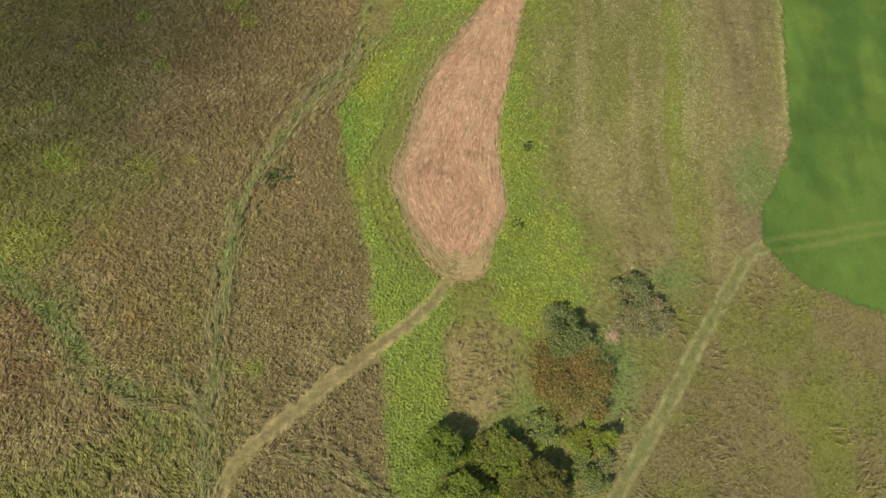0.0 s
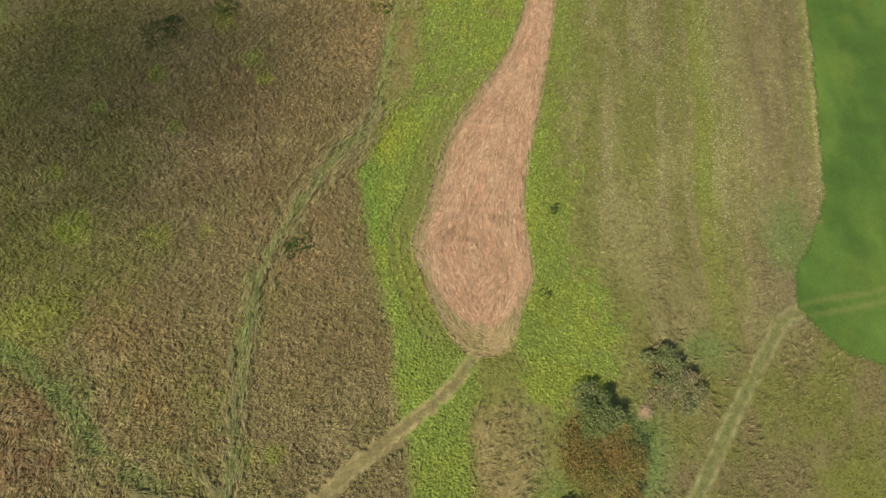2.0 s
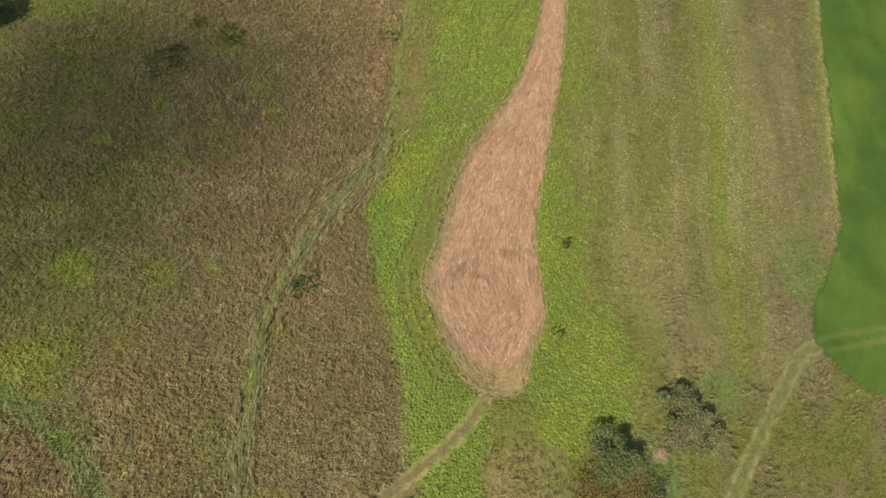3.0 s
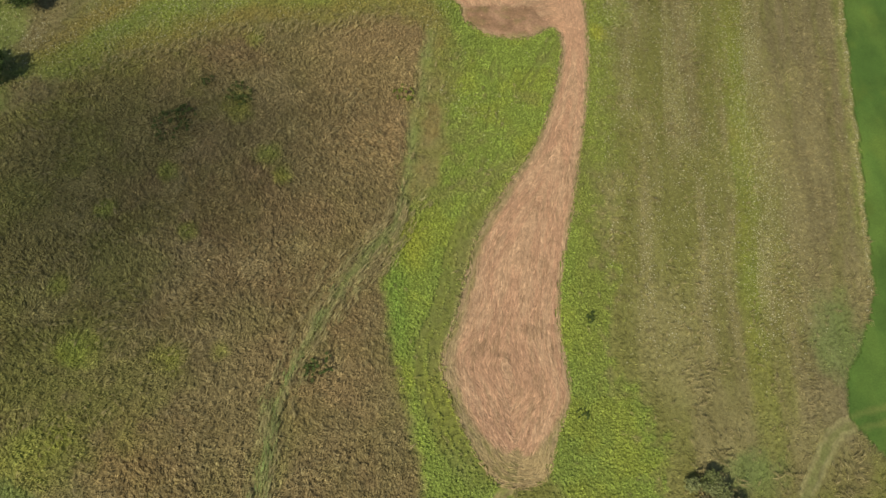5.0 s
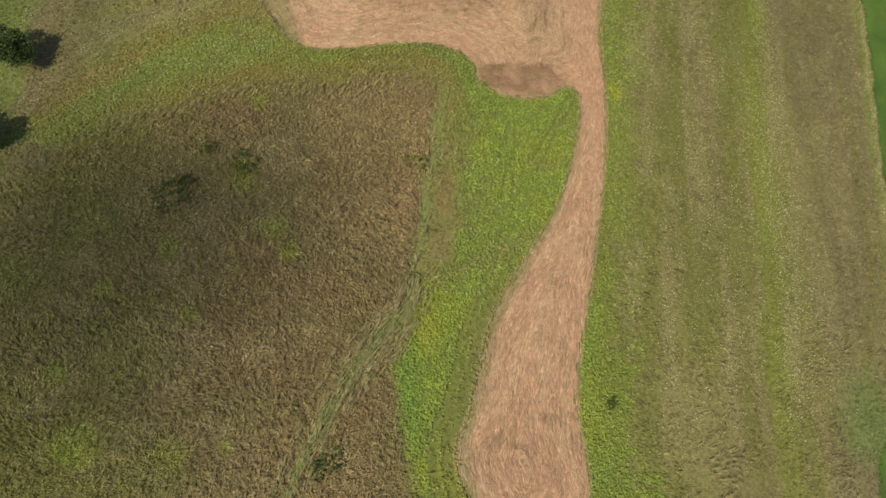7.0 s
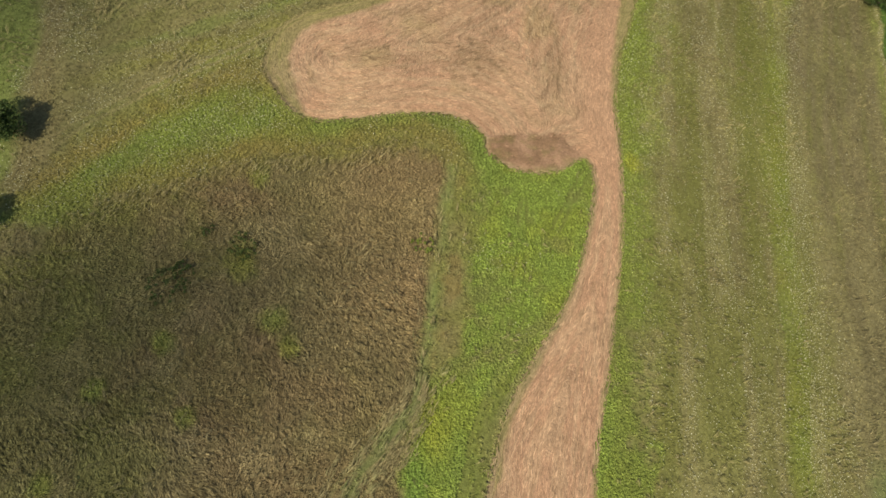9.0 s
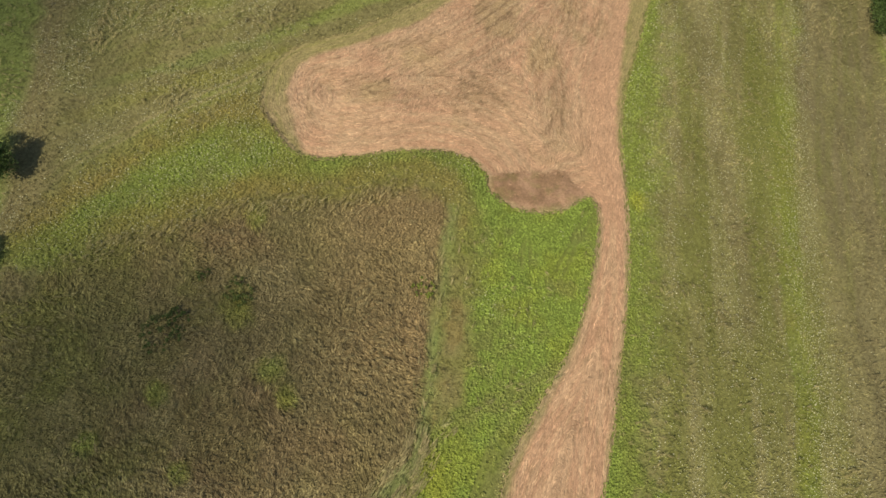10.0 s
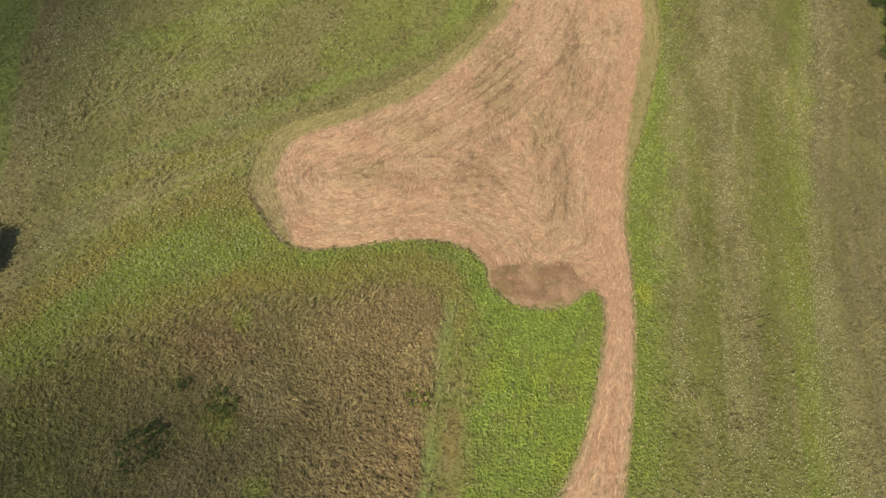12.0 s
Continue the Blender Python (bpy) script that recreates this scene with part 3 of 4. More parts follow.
def hay_colour(x, y, c):
    ring = step(0.5, -0.5, c["mown"] - c["rim"] + (fractal(x, y, 1.5, 52) - 0.5) * 0.8)
    head = step(78, 90, y)
    bend = fractal(x, y, 7, 54) * 2.0
    streak = fractal(c["mown"] * 2.2 + bend, (y + x * 0.5) * 0.22, 1.1, 55)
    fine = fractal(c["mown"] * 5.0 + bend * 3, (y + x * 0.5) * 0.5, 1.0, 56)
    col = mixed(RED, RED_PALE, step(0.42, 0.66, streak) * 0.7)
    col = mixed(col, RED_DARK * 1.12, step(0.54, 0.70, fine) * 0.5)
    col = mixed(col, RED_DARK * 1.05, step(0.56, 0.70, fractal(x * 2.2, y * 0.8, 1.6, 57)) * 0.55 * step(46, 34, y) * step(20, 26, y))
    col = mixed(col, RED_PALE, head * step(0.35, 0.7, fractal(x, y, 9, 58)) * 0.6)
    wander = fractal(x + fractal(x, y, 9, 60) * 9, y + fractal(x, y, 8, 61) * 9, 4.0, 62)
    dark = step(0.52, 0.70, wander) * 0.45
    for px, py, rx, ry in DARK_SWATHS:
        dark = np.maximum(dark, step(1.35, 0.45, np.hypot((x - px) / rx, (y - py) / ry) + (wander - 0.5) * 1.6) * 0.9)
    col = mixed(col, mixed(RED_DARK * 1.1, np.array((0.320, 0.245, 0.128)), step(0.4, 0.6, fractal(x, y, 5, 59))), head * dark * step(0.5, 4.0, c["mown"]) * 0.62)
    dash = fractal(c["mown"] * 2.6 + wander * 4, (x - y) * 0.55, 1.0, 64)
    col = mixed(col, RED_DARK * 0.85, head * step(0.53, 0.68, dash) * step(0.3, 2.0, c["mown"]) * (0.35 + 0.5 * dark))
    col = mixed(col, np.array((0.545, 0.395, 0.266)), head * step(0.60, 0.72, fine) * 0.45)
    lane = step(6.5, 3.5, distance(x, y, EAST_LINE)) * step(76, 84, y)
    col = mixed(col, RED * 1.03, lane * 0.75)
    turned = mixed(RED_DARK * np.array((0.82, 0.74, 0.72)), RED * 0.72, step(0.3, 0.7, fractal(x, y, 1.6, 68)))
    turned = mixed(turned, MEADOW_GREEN * 0.8, step(0.54, 0.70, fractal(x, y, 1.4, 69)) * 0.3)
    col = mixed(col, turned, step(-0.25, 0.45, c["turned"] + (fractal(x, y, 1.6, 63) - 0.5) * 1.6) * 0.9)
    tan = mixed(mixed(STUBBLE * 1.06, np.array((0.345, 0.275, 0.135)), step(25, 21, y)), RED_PALE * 0.8, fractal(x, y, 2.5, 65) * (0.25 + 0.45 * step(24, 30, y)))
    tan = mixed(tan, MEADOW_GREEN, step(0.52, 0.7, fractal(c["mown"] * 2, (x - y) * 0.3, 1.2, 66)) * 0.5)
    tan = mixed(tan, MEADOW_GREEN * 1.2, step(86, 100, y) * 0.45)
    return mixed(col, tan, ring * 0.9)


hz = rise(hx, hy) + 0.02 + step(-0.2, 0.8, hc["turned"]) * (0.12 * fractal(hx * 0.4, (hy - 79 + (hx - 2) ** 2 * 0.03) * 2.6, 1.3, 68) + 0.10 * cloudy(hx, hy, 0.7, 69)) + (fractal(hx, hy, 1.2, 67) - 0.5) * 0.06
mown = new("mown_strip", build("mown_strip", np.stack([hx, hy, hz], 1), hf, hay_colour(hx, hy, hc), HAY, True))
tagged(mown, "freshly mown strip with reddish tan hay stubble", "mown strip", kind="structure")

# the smooth green field
lx, ly, lf = sheet(np.arange(44, 140, 0.5), np.arange(4, 180, 0.5))
used, lf = cut(lx, ly, lf, within(lx, ly, LAWN)[0] + (fractal(lx, ly, 3.0, 3) - 0.5) * 1.4 > 0)
lx, ly = lx[used], ly[used]
lc = plan(lx, ly)
turf_colour = mixed(TURF * 0.9, TURF_PALE * 1.05, step(0.30, 0.72, fractal(lx * 1.6, ly * 0.6, 8, 70)))
turf_colour = mixed(turf_colour, np.array((0.125, 0.165, 0.030)), step(0.55, 0.72, fractal(lx, ly, 5, 71)) * 0.25)
turf_colour = mixed(turf_colour, STUBBLE * np.array((0.75, 0.95, 0.6)), step(0.6, 0.1, np.abs(lc["track_e"] - 0.8 + (fractal(lx, ly, 2.5, 73) - 0.5) * 0.5)) * (0.15 + 0.5 * fractal(lx, ly, 4, 74)))
lz = rise(lx, ly) + 0.03 + (fractal(lx, ly, 2.0, 72) - 0.5) * 0.05
lawn = new("green_field", build("green_field", np.stack([lx, ly, lz], 1), lf, turf_colour, TURF_MAT, True))
tagged(lawn, "smooth bright green field of short even grass", "field", kind="structure")


def track(name, line, label, palette, upto, half):
    """A farm track of two worn ruts with grass between them, following the land."""
    line = rounded(line[:upto], False, 5)
    t = np.gradient(line, axis=0)
    t /= np.linalg.norm(t, axis=1)[:, None]
    across = np.linspace(-half, half, 21)
    x = (line[:, 0, None] - t[:, 1, None] * across).ravel()
    y = (line[:, 1, None] + t[:, 0, None] * across).ravel()
    x, y = x + (cloudy(x, y, 0.5, 80) - 0.5) * 0.25, y + (cloudy(x, y, 0.5, 81) - 0.5) * 0.25
    d = np.tile(np.abs(np.abs(across) - 0.8), len(line))
    z = rise(x, y) + 0.05 - 0.09 * step(0.4, 0.1, d) - 0.25 * step(half - 0.25, half, np.tile(np.abs(across), len(line)))
    col = mixed(palette[1], palette[0], step(0.52, 0.18, d + (fractal(x, y, 1.5, 83) - 0.5) * 0.5))
    side = np.tile(np.abs(across), len(line))
    col = mixed(col, plan(x, y)["colour"], np.clip(step(half - 0.75, half - 0.2, side + (fractal(x, y, 1.1, 84) - 0.5) * 1.0) + 0.4 * step(0.46, 0.70, fractal(x, y, 2.0, 85)), 0, 1))
    n = len(across)
    i, j = np.meshgrid(np.arange(n - 1), np.arange(len(line) - 1))
    a = (j * n + i).ravel()
    ob = new(name, build(name, np.stack([x, y, z], 1), np.stack([a, a + 1, a + n + 1, a + n], 1), col, TRACK_MAT, True))
    return tagged(ob, label, "track", kind="structure")


track("track_east", TRACK_EAST, "two pale green wheel ruts pressed into grass", (np.array((0.235, 0.222, 0.105)), np.array((0.160, 0.172, 0.064))), 19, 1.5)
track("track_west", TRACK_WEST, "two straw-coloured wheel ruts through dry grass", (np.array((0.312, 0.254, 0.126)), np.array((0.208, 0.178, 0.082))), 25, 1.3)


# ---- what grows: blades, leaves, flowers ----
RNG = np.random.RandomState(11)


def places(x0, x1, y0, y1, gap):
    x, y = np.meshgrid(np.arange(x0, x1, gap), np.arange(y0, y1, gap))
    x, y = x.ravel(), y.ravel()
    return x + RNG.uniform(-0.5, 0.5, len(x)) * gap, y + RNG.uniform(-0.5, 0.5, len(y)) * gap


def free(c):
    """Where no track, mown strip or short turf keeps plants down."""
    return (c["mown"] < -0.12) & (c["lawn"] < 0) & (c["track_e"] > 1.2) & (c["track_w"] > 1.0)


def blades(x, y, z, colour, per, length, width, lean, height, spread, loose=0.18, vary=0.18):
    """Tufts of tapered blades laid over: per tuft a number of them, each a bent strip that ends in a point."""
    n = len(x)
    x, y, z = (np.repeat(v, per) for v in (x, y, z))
    colour = np.repeat(colour, per, 0)
    length = np.repeat(length, per) * RNG.uniform(0.6, 1.3, n * per)
    height = np.repeat(height, per) if np.ndim(height) else height
    turn = RNG.uniform(0, 2 * np.pi, n * per)
    tx, ty = np.cos(turn) * spread + np.repeat(lean[0], per), np.sin(turn) * spread + np.repeat(lean[1], per)
    bx, by = x + RNG.normal(0, loose, n * per), y + RNG.normal(0, loose, n * per)
    side = np.stack([-ty, tx], 1) + RNG.normal(0, 0.15, (n * per, 2))
    side /= np.linalg.norm(side, axis=1)[:, None] + 1e-6
    wide = width * RNG.uniform(0.6, 1.4, n * per)
    wx, wy = side[:, 0] * wide * 0.5, side[:, 1] * wide * 0.5
    h = length * height * RNG.uniform(0.6, 1.3, n * per)
    p = np.empty((n * per, 4, 3), np.float32)
    p[:, 0] = np.stack([bx, by, z - 0.05], 1)
    mx, my = bx + tx * length * 0.5, by + ty * length * 0.5
    p[:, 1] = np.stack([mx + wx, my + wy, z + h], 1)
    p[:, 2] = np.stack([bx + tx * length * 1.1, by + ty * length * 1.1, z + h * 0.9], 1)
    p[:, 3] = np.stack([mx - wx, my - wy, z + h], 1)
    base = np.arange(n * per)[:, None] * 4
    f = np.concatenate([base + np.array([[0, 1, 3]]), base + np.array([[1, 2, 3]])], 0)
    col = np.repeat(colour * RNG.uniform(1 - vary, 1 + vary, (n * per, 1)), 4, 0)
    return p.reshape(-1, 3), f, col


def combed(x, y, angle, size, shift):
    """Noise drawn out along the way that the grass lies, 0 to 1."""
    u, v = x * np.cos(angle) + y * np.sin(angle), y * np.cos(angle) - x * np.sin(angle)
    return fractal(u * 0.3, v, size, shift)


def leaves(x, y, z, colour, per, size, radius, dome, tilt=0.7):
    """Domed clumps of folded leaves: each leaf two triangles with a raised midrib, tilted its own way."""
    n = len(x) * per
    x, y, z, radius, dome = (np.repeat(v, per) for v in (x, y, z, radius, dome))
    a, r = RNG.uniform(0, 2 * np.pi, n), np.sqrt(RNG.uniform(0, 1, n))
    c = np.stack([x + np.cos(a) * r * radius, y + np.sin(a) * r * radius, z + dome * (1 - r * r) + RNG.uniform(-0.03, 0.05, n)], 1)
    return leaf_mesh(c, np.repeat(colour, per, 0), size, tilt)


def leaf_mesh(c, colour, size, tilt):
    n = len(c)
    up = RNG.normal(0, tilt, (n, 3))
    up[:, 2] = np.abs(up[:, 2]) * 0.3 + 1
    up /= np.linalg.norm(up, axis=1)[:, None]
    along = np.cross(up, RNG.normal(0, 1, (n, 3)))
    along /= np.linalg.norm(along, axis=1)[:, None] + 1e-6
    side = np.cross(up, along)
    s = (size * RNG.uniform(0.65, 1.3, n))[:, None]
    p = np.empty((n, 4, 3), np.float32)
    p[:, 0], p[:, 2] = c - along * s * 0.6, c + along * s * 0.6
    p[:, 1], p[:, 3] = c + side * s * 0.4 + up * s * 0.12, c - side * s * 0.4 + up * s * 0.12
    base = np.arange(n)[:, None] * 4
    f = np.concatenate([base + np.array([[0, 2, 1]]), base + np.array([[0, 3, 2]])], 0)
    return p.reshape(-1, 3), f, np.repeat(colour * RNG.uniform(0.82, 1.18, (n, 1)), 4, 0)


def grown(name, parts, mat, label, category):
    v, f, c, k = [], [], [], 0
    for pv, pf, pc in parts:
        v.append(pv), f.append(pf + k), c.append(pc)
        k += len(pv)
    ob = new(name, build(name, np.concatenate(v), np.concatenate(f), np.concatenate(c), mat))
    return tagged(ob, label, category, kind="stuff")


# dry grass on the western field, laid over by the wind
x, y = places(-78, 0, -12, 86, 0.37)
c = plan(x, y)
ok = free(c) & (RNG.rand(len(x)) < c["dry"]) & (c["path"] < 0.2 + 0.4 * RNG.rand(len(x)))
x, y, col = x[ok], y[ok], c["colour"][ok]
swirl = fractal(x, y, 9, 90) * 7 + fractal(x, y, 2.5, 91) * 2.0
strong = 0.40 + 0.5 * cloudy(x, y, 5, 92)
lean = (np.cos(swirl) * strong + 0.1, np.sin(swirl) * strong - 0.15)
ridge = step(0.34, 0.66, combed(x, y, fractal(x, y, 9, 90) * 7, 1.1, 95))
tone = (0.94 + 0.18 * ridge) * np.exp(RNG.normal(0, 0.10, len(x)))
long = 0.36 + 0.36 * fractal(x, y, 3, 93) + 0.16 * step(26, 12, y) * step(-22, -32, x) * cloudy(x, y, 4, 94)
grown("dry_grass", [blades(x, y, rise(x, y), col * 1.34 * tone[:, None], 8, long, 0.085, lean, 0.20 + 0.32 * ridge * RNG.uniform(0.6, 1.4, len(x)), 0.22, 0.12)], BLADE, "tall brown dry grass laid over by wind", "grass")

# broad-leaved green herbs along the mown strip
x, y = places(-72, 32, -13, 146, 0.285)
c = plan(x, y)
ok = free(c) & (RNG.rand(len(x)) < c["herbs"]) & (c["path"] < RNG.rand(len(x))) & (c["marks"] < 0.1 + 0.4 * RNG.rand(len(x)))
x, y, col, edge = x[ok], y[ok], c["colour"][ok], c["mown"][ok]
tall = 0.10 + 0.18 * fractal(x, y, 1.3, 96) * RNG.uniform(0.6, 1.4, len(x)) + 0.55 * step(-1.2, -0.5, edge) * step(70, 84, y) * (0.25 + 0.75 * step(-22, -27, x)) * step(-4, -8, x)
tone = np.exp(RNG.normal(0, 0.10, len(x)))
grown("green_herbs", [leaves(x, y, rise(x, y) + tall - 0.06, col * 1.38 * tone[:, None], 8, 0.13, RNG.uniform(0.12, 0.21, len(x)), RNG.uniform(0.05, 0.16, len(x)), 0.34)], LEAF, "low bright green broad-leaved herbs in dense clumps", "herbs")

# meadow grass
x, y = places(-82, 64, -13, 146, 0.50)
c = plan(x, y)
ok = free(c) & (RNG.rand(len(x)) > c["dry"]) & (RNG.rand(len(x)) > c["herbs"] * 0.7)
x, y, col = x[ok], y[ok], c["colour"][ok]
swirl = fractal(x, y, 7, 99) * 8 + fractal(x, y, 2, 100) * 3
strong = 0.3 + 0.5 * cloudy(x, y, 6, 101)
lean = (np.cos(swirl) * strong + 0.1, np.sin(swirl) * strong)
long = 0.28 + 0.32 * fractal(x, y, 3, 102)
ridge = step(0.34, 0.66, combed(x, y, fractal(x, y, 7, 99) * 8, 1.0, 103))
tone = (0.94 + 0.16 * ridge) * np.exp(RNG.normal(0, 0.12, len(x)))
grown("meadow_grass", [blades(x, y, rise(x, y), col * 1.18 * tone[:, None], 6, long, 0.08, lean, 0.15 + 0.21 * ridge * RNG.uniform(0.6, 1.4, len(x)), 0.30, 0.13)], BLADE, "olive meadow grass with pale seed heads", "grass")

# pale wisps of fallen grass, in drifts: x, y and reach
PALE_DRIFTS = [(-21, 58, 6), (-18, 66, 3.5), (-38, 39, 4.5), (-33, 24, 4), (-29, 7, 5), (-15, 3, 6), (-13, 15, 2.5), (-20, 20, 2.5), (-43, 9, 6), (-48, 45, 4)]
x, y = places(-80, 62, -13, 146, 0.55)
c = plan(x, y)
drift = step(0.56, 0.70, fractal(x, y, 5, 120)) * 0.8 + 0.05 + 0.22 * step(26, 12, y) * step(-22, -32, x) + 0.5 * step(46, 50, x) * step(0.5, 0.65, fractal(x, y, 4, 121))
for px, py, pr in PALE_DRIFTS:
    drift = np.maximum(drift, step(1.3, 0.3, np.hypot(x - px, y - py) / pr) * 0.75)
drift = drift * (0.35 + 1.3 * step(0.50, 0.62, combed(x, y, fractal(x, y, 6, 123) * 10, 1.2, 122)))
rim = step(2.6, 0.4, np.abs(within(x, y, DRY_FIELD)[0] - 1.0)) * step(66, 73, y) * step(-12, -16, x)
drift = np.maximum(drift, rim * 0.75)
ok = free(c) & (RNG.rand(len(x)) < drift * (1 - c["herbs"] * 0.9 * (1 - rim)) * step(60, 52, x))
rim = rim[ok]
x, y, col = x[ok], y[ok], c["colour"][ok]
swirl = fractal(x, y, 6, 123) * 10
lean = (np.cos(swirl) * 0.75 * (1 - rim) + 0.5 * rim, np.sin(swirl) * 0.75 * (1 - rim) + 0.6 * rim)
# grass pressed flat along the trampled path, in strands
strands = []
LANES = ((-1.5, 0.45, 0.85), (-1.0, 0.7, 1.0), (-0.55, 0.8, 0.7), (-0.15, 0.75, 0.2), (0.2, 0.75, 0.15), (0.6, 0.8, 0.75), (1.05, 0.75, 1.0), (1.6, 0.45, 0.9))
TRAILS = [rounded([(-34.6, 4.2), (-29.6, 3.6), (-25.4, 1.5)]), rounded([(-30.4, 8.4), (-27.5, 5.1), (-25.0, 1.9), (-24.6, -2)]), rounded([(-17.5, -1.2), (-13.5, -2.4), (-8.4, -5.6)]), rounded([(-13.5, -0.6), (-9.5, -3.0), (-6.0, -5.2)])]
THIN = ((-0.35, 0.8, 0.9), (0.0, 0.5, 0.6), (0.35, 0.8, 1.0))
for track_line, lanes in (*((trail, THIN) for trail in TRAILS), (TRAMPLED, LANES), (CROSSING, ((-0.8, 0.3, 0.7), (-0.5, 0.3, 0.5), (0.4, 0.3, 0.5), (0.7, 0.35, 0.7)))):
    way = rounded(track_line, False, 8)
    ahead = np.gradient(way, axis=0)
    ahead /= np.linalg.norm(ahead, axis=1)[:, None]
    for k, (lane, share, tone) in enumerate(lanes):
        fan = 0.8 + 0.7 * step(28, 38, way[:, 1]) * step(50, 44, way[:, 1])
        shift = lane * fan + (cloudy(way[:, 0] + k * 40, way[:, 1], 3.0, 126) - 0.5) * 1.5 + (cloudy(way[:, 0] + k * 40, way[:, 1], 0.9, 128) - 0.5) * 0.5
        px, py = way[:, 0] - ahead[:, 1] * shift, way[:, 1] + ahead[:, 0] * shift
        px, py = np.repeat(px, 3) + RNG.normal(0, 0.13, 3 * len(way)), np.repeat(py, 3) + RNG.normal(0, 0.13, 3 * len(way))
        keep = (RNG.rand(len(px)) < share * np.where(py > 52, 0.05, 0.36)) & (fractal(px + k * 30, py, 4, 127) > 0.40 + 0.14 * RNG.rand(len(px)))
        go = (np.repeat(ahead[:, 0], 3)[keep] * 0.85, np.repeat(ahead[:, 1], 3)[keep] * 0.85)
        px, py = px[keep], py[keep]
        tint = mixed(RUSHES * 1.25, STUBBLE * 1.18, np.clip(tone * 0.75 + 0.12 + 0.2 * step(26, 36, py) + (fractal(px, py, 4, 129) - 0.5) * 1.1, 0, 1))
        strands.append(blades(px, py, rise(px, py) + 0.24, tint, 4, np.full(len(px), 1.2), 0.06, go, 0.13, 0.2))
grown("fallen_grass", strands + [blades(x, y, rise(x, y) + 0.12, mixed(col, STUBBLE * 1.25, RNG.uniform(0.35, 0.85, len(x))), 5, 0.6 + 0.7 * cloudy(x, y, 3, 124), 0.06, lean, 0.30, 0.14, 0.10)], BLADE,
      "pale wisps of fallen grass lying in drifts", "grass")

# white umbels in the meadow
x, y = places(-70, 62, 0, 146, 0.25)
c = plan(x, y)
drift = step(0.35, 0.70, fractal(x * 1.6, y * 0.6, 7, 105))
thread = fractal((x - np.interp(y, BAND[:, 1], BAND[:, 0])) * 1.1, y * 0.10, 2.4, 143)
amount = step(13, 18, x) * step(44, 40, x) * (0.20 + 0.52 * step(0.42, 0.62, thread) * (0.4 + 0.6 * drift)) + step(3.0, 1.0, np.abs(x - 2.0 - np.interp(y, BAND[:, 1], BAND[:, 0]))) * 0.55
amount = (amount + 0.03 * step(40, 44, x)) * step(28, 48, y)
amount = amount + step(-18, -30, x) * step(70, 82, y + (x + 45) * -0.3) * 0.55 * step(0.35, 0.65, fractal(x, y, 6, 108))
amount = amount + c["herbs"] * step(0.55, 0.70, fractal(x, y, 4, 110)) * 0.30 * step(55, 65, y) * step(11, 9, x)
amount = amount + step(0.5, 0.15, np.abs(c["lawn"] + 0.7)) * step(38, 48, y) * 0.8
ok = free(c) & (RNG.rand(len(x)) < amount)
x, y = x[ok], y[ok]
n = len(x)
size = 0.028 + 0.042 * RNG.rand(n) ** 2
ring = np.linspace(0, 2 * np.pi, 6)[:-1]
p = np.empty((n, 6, 3), np.float32)
top = rise(x, y) + RNG.uniform(0.25, 0.45, n)
p[:, 0] = np.stack([x, y, top + 0.02], 1)
for k, a in enumerate(ring):
    p[:, 1 + k] = np.stack([x + np.cos(a) * size, y + np.sin(a) * size, top - 0.02 + RNG.uniform(-0.02, 0.02, n)], 1)
f = np.concatenate([np.arange(n)[:, None] * 6 + np.array([[0, 1 + k, 1 + (k + 1) % 5]]) for k in range(5)], 0)
grown("white_flowers", [(p.reshape(-1, 3), f, np.repeat(mixed(np.array((0.80, 0.77, 0.60)), np.array((0.50, 0.48, 0.27)), RNG.rand(n)), 6, 0))], PETAL, "scattered white flower heads over the meadow", "flowers")

# loose straw on the mown strip, lying along the mower's rounds
x, y = places(-37, 26, 15, 150, 0.24)
c = plan(x, y)
ok = (c["mown"] > -0.35) & (RNG.rand(len(x)) < 0.85)
x, y = x[ok], y[ok]
c = plan(x, y)
col = hay_colour(x, y, c)
dug = step(0.0, 0.6, c["turned"])
flow = np.arctan2(within(x, y + 0.4, MOWN)[0] - c["mown"], within(x + 0.4, y, MOWN)[0] - c["mown"]) + np.pi / 2
flow = flow + (fractal(x, y, 5, 112) - 0.5) * (0.35 + 0.85 * step(78, 88, y)) + step(3, 9, c["mown"]) * step(78, 88, y) * (fractal(x, y, 9, 115) - 0.5) * 4 + dug * RNG.uniform(-0.9, 0.9, len(x))
pale = np.exp(RNG.normal(0, 1, len(x)) * (0.10 + 0.32 * dug) - 0.1 * dug)[:, None] * np.where(RNG.rand(len(x))[:, None] < 0.20 + 0.25 * step(0.5, 0.7, fractal(x, y, 3, 117))[:, None] * step(78, 88, y)[:, None], 0.84, 1.04)


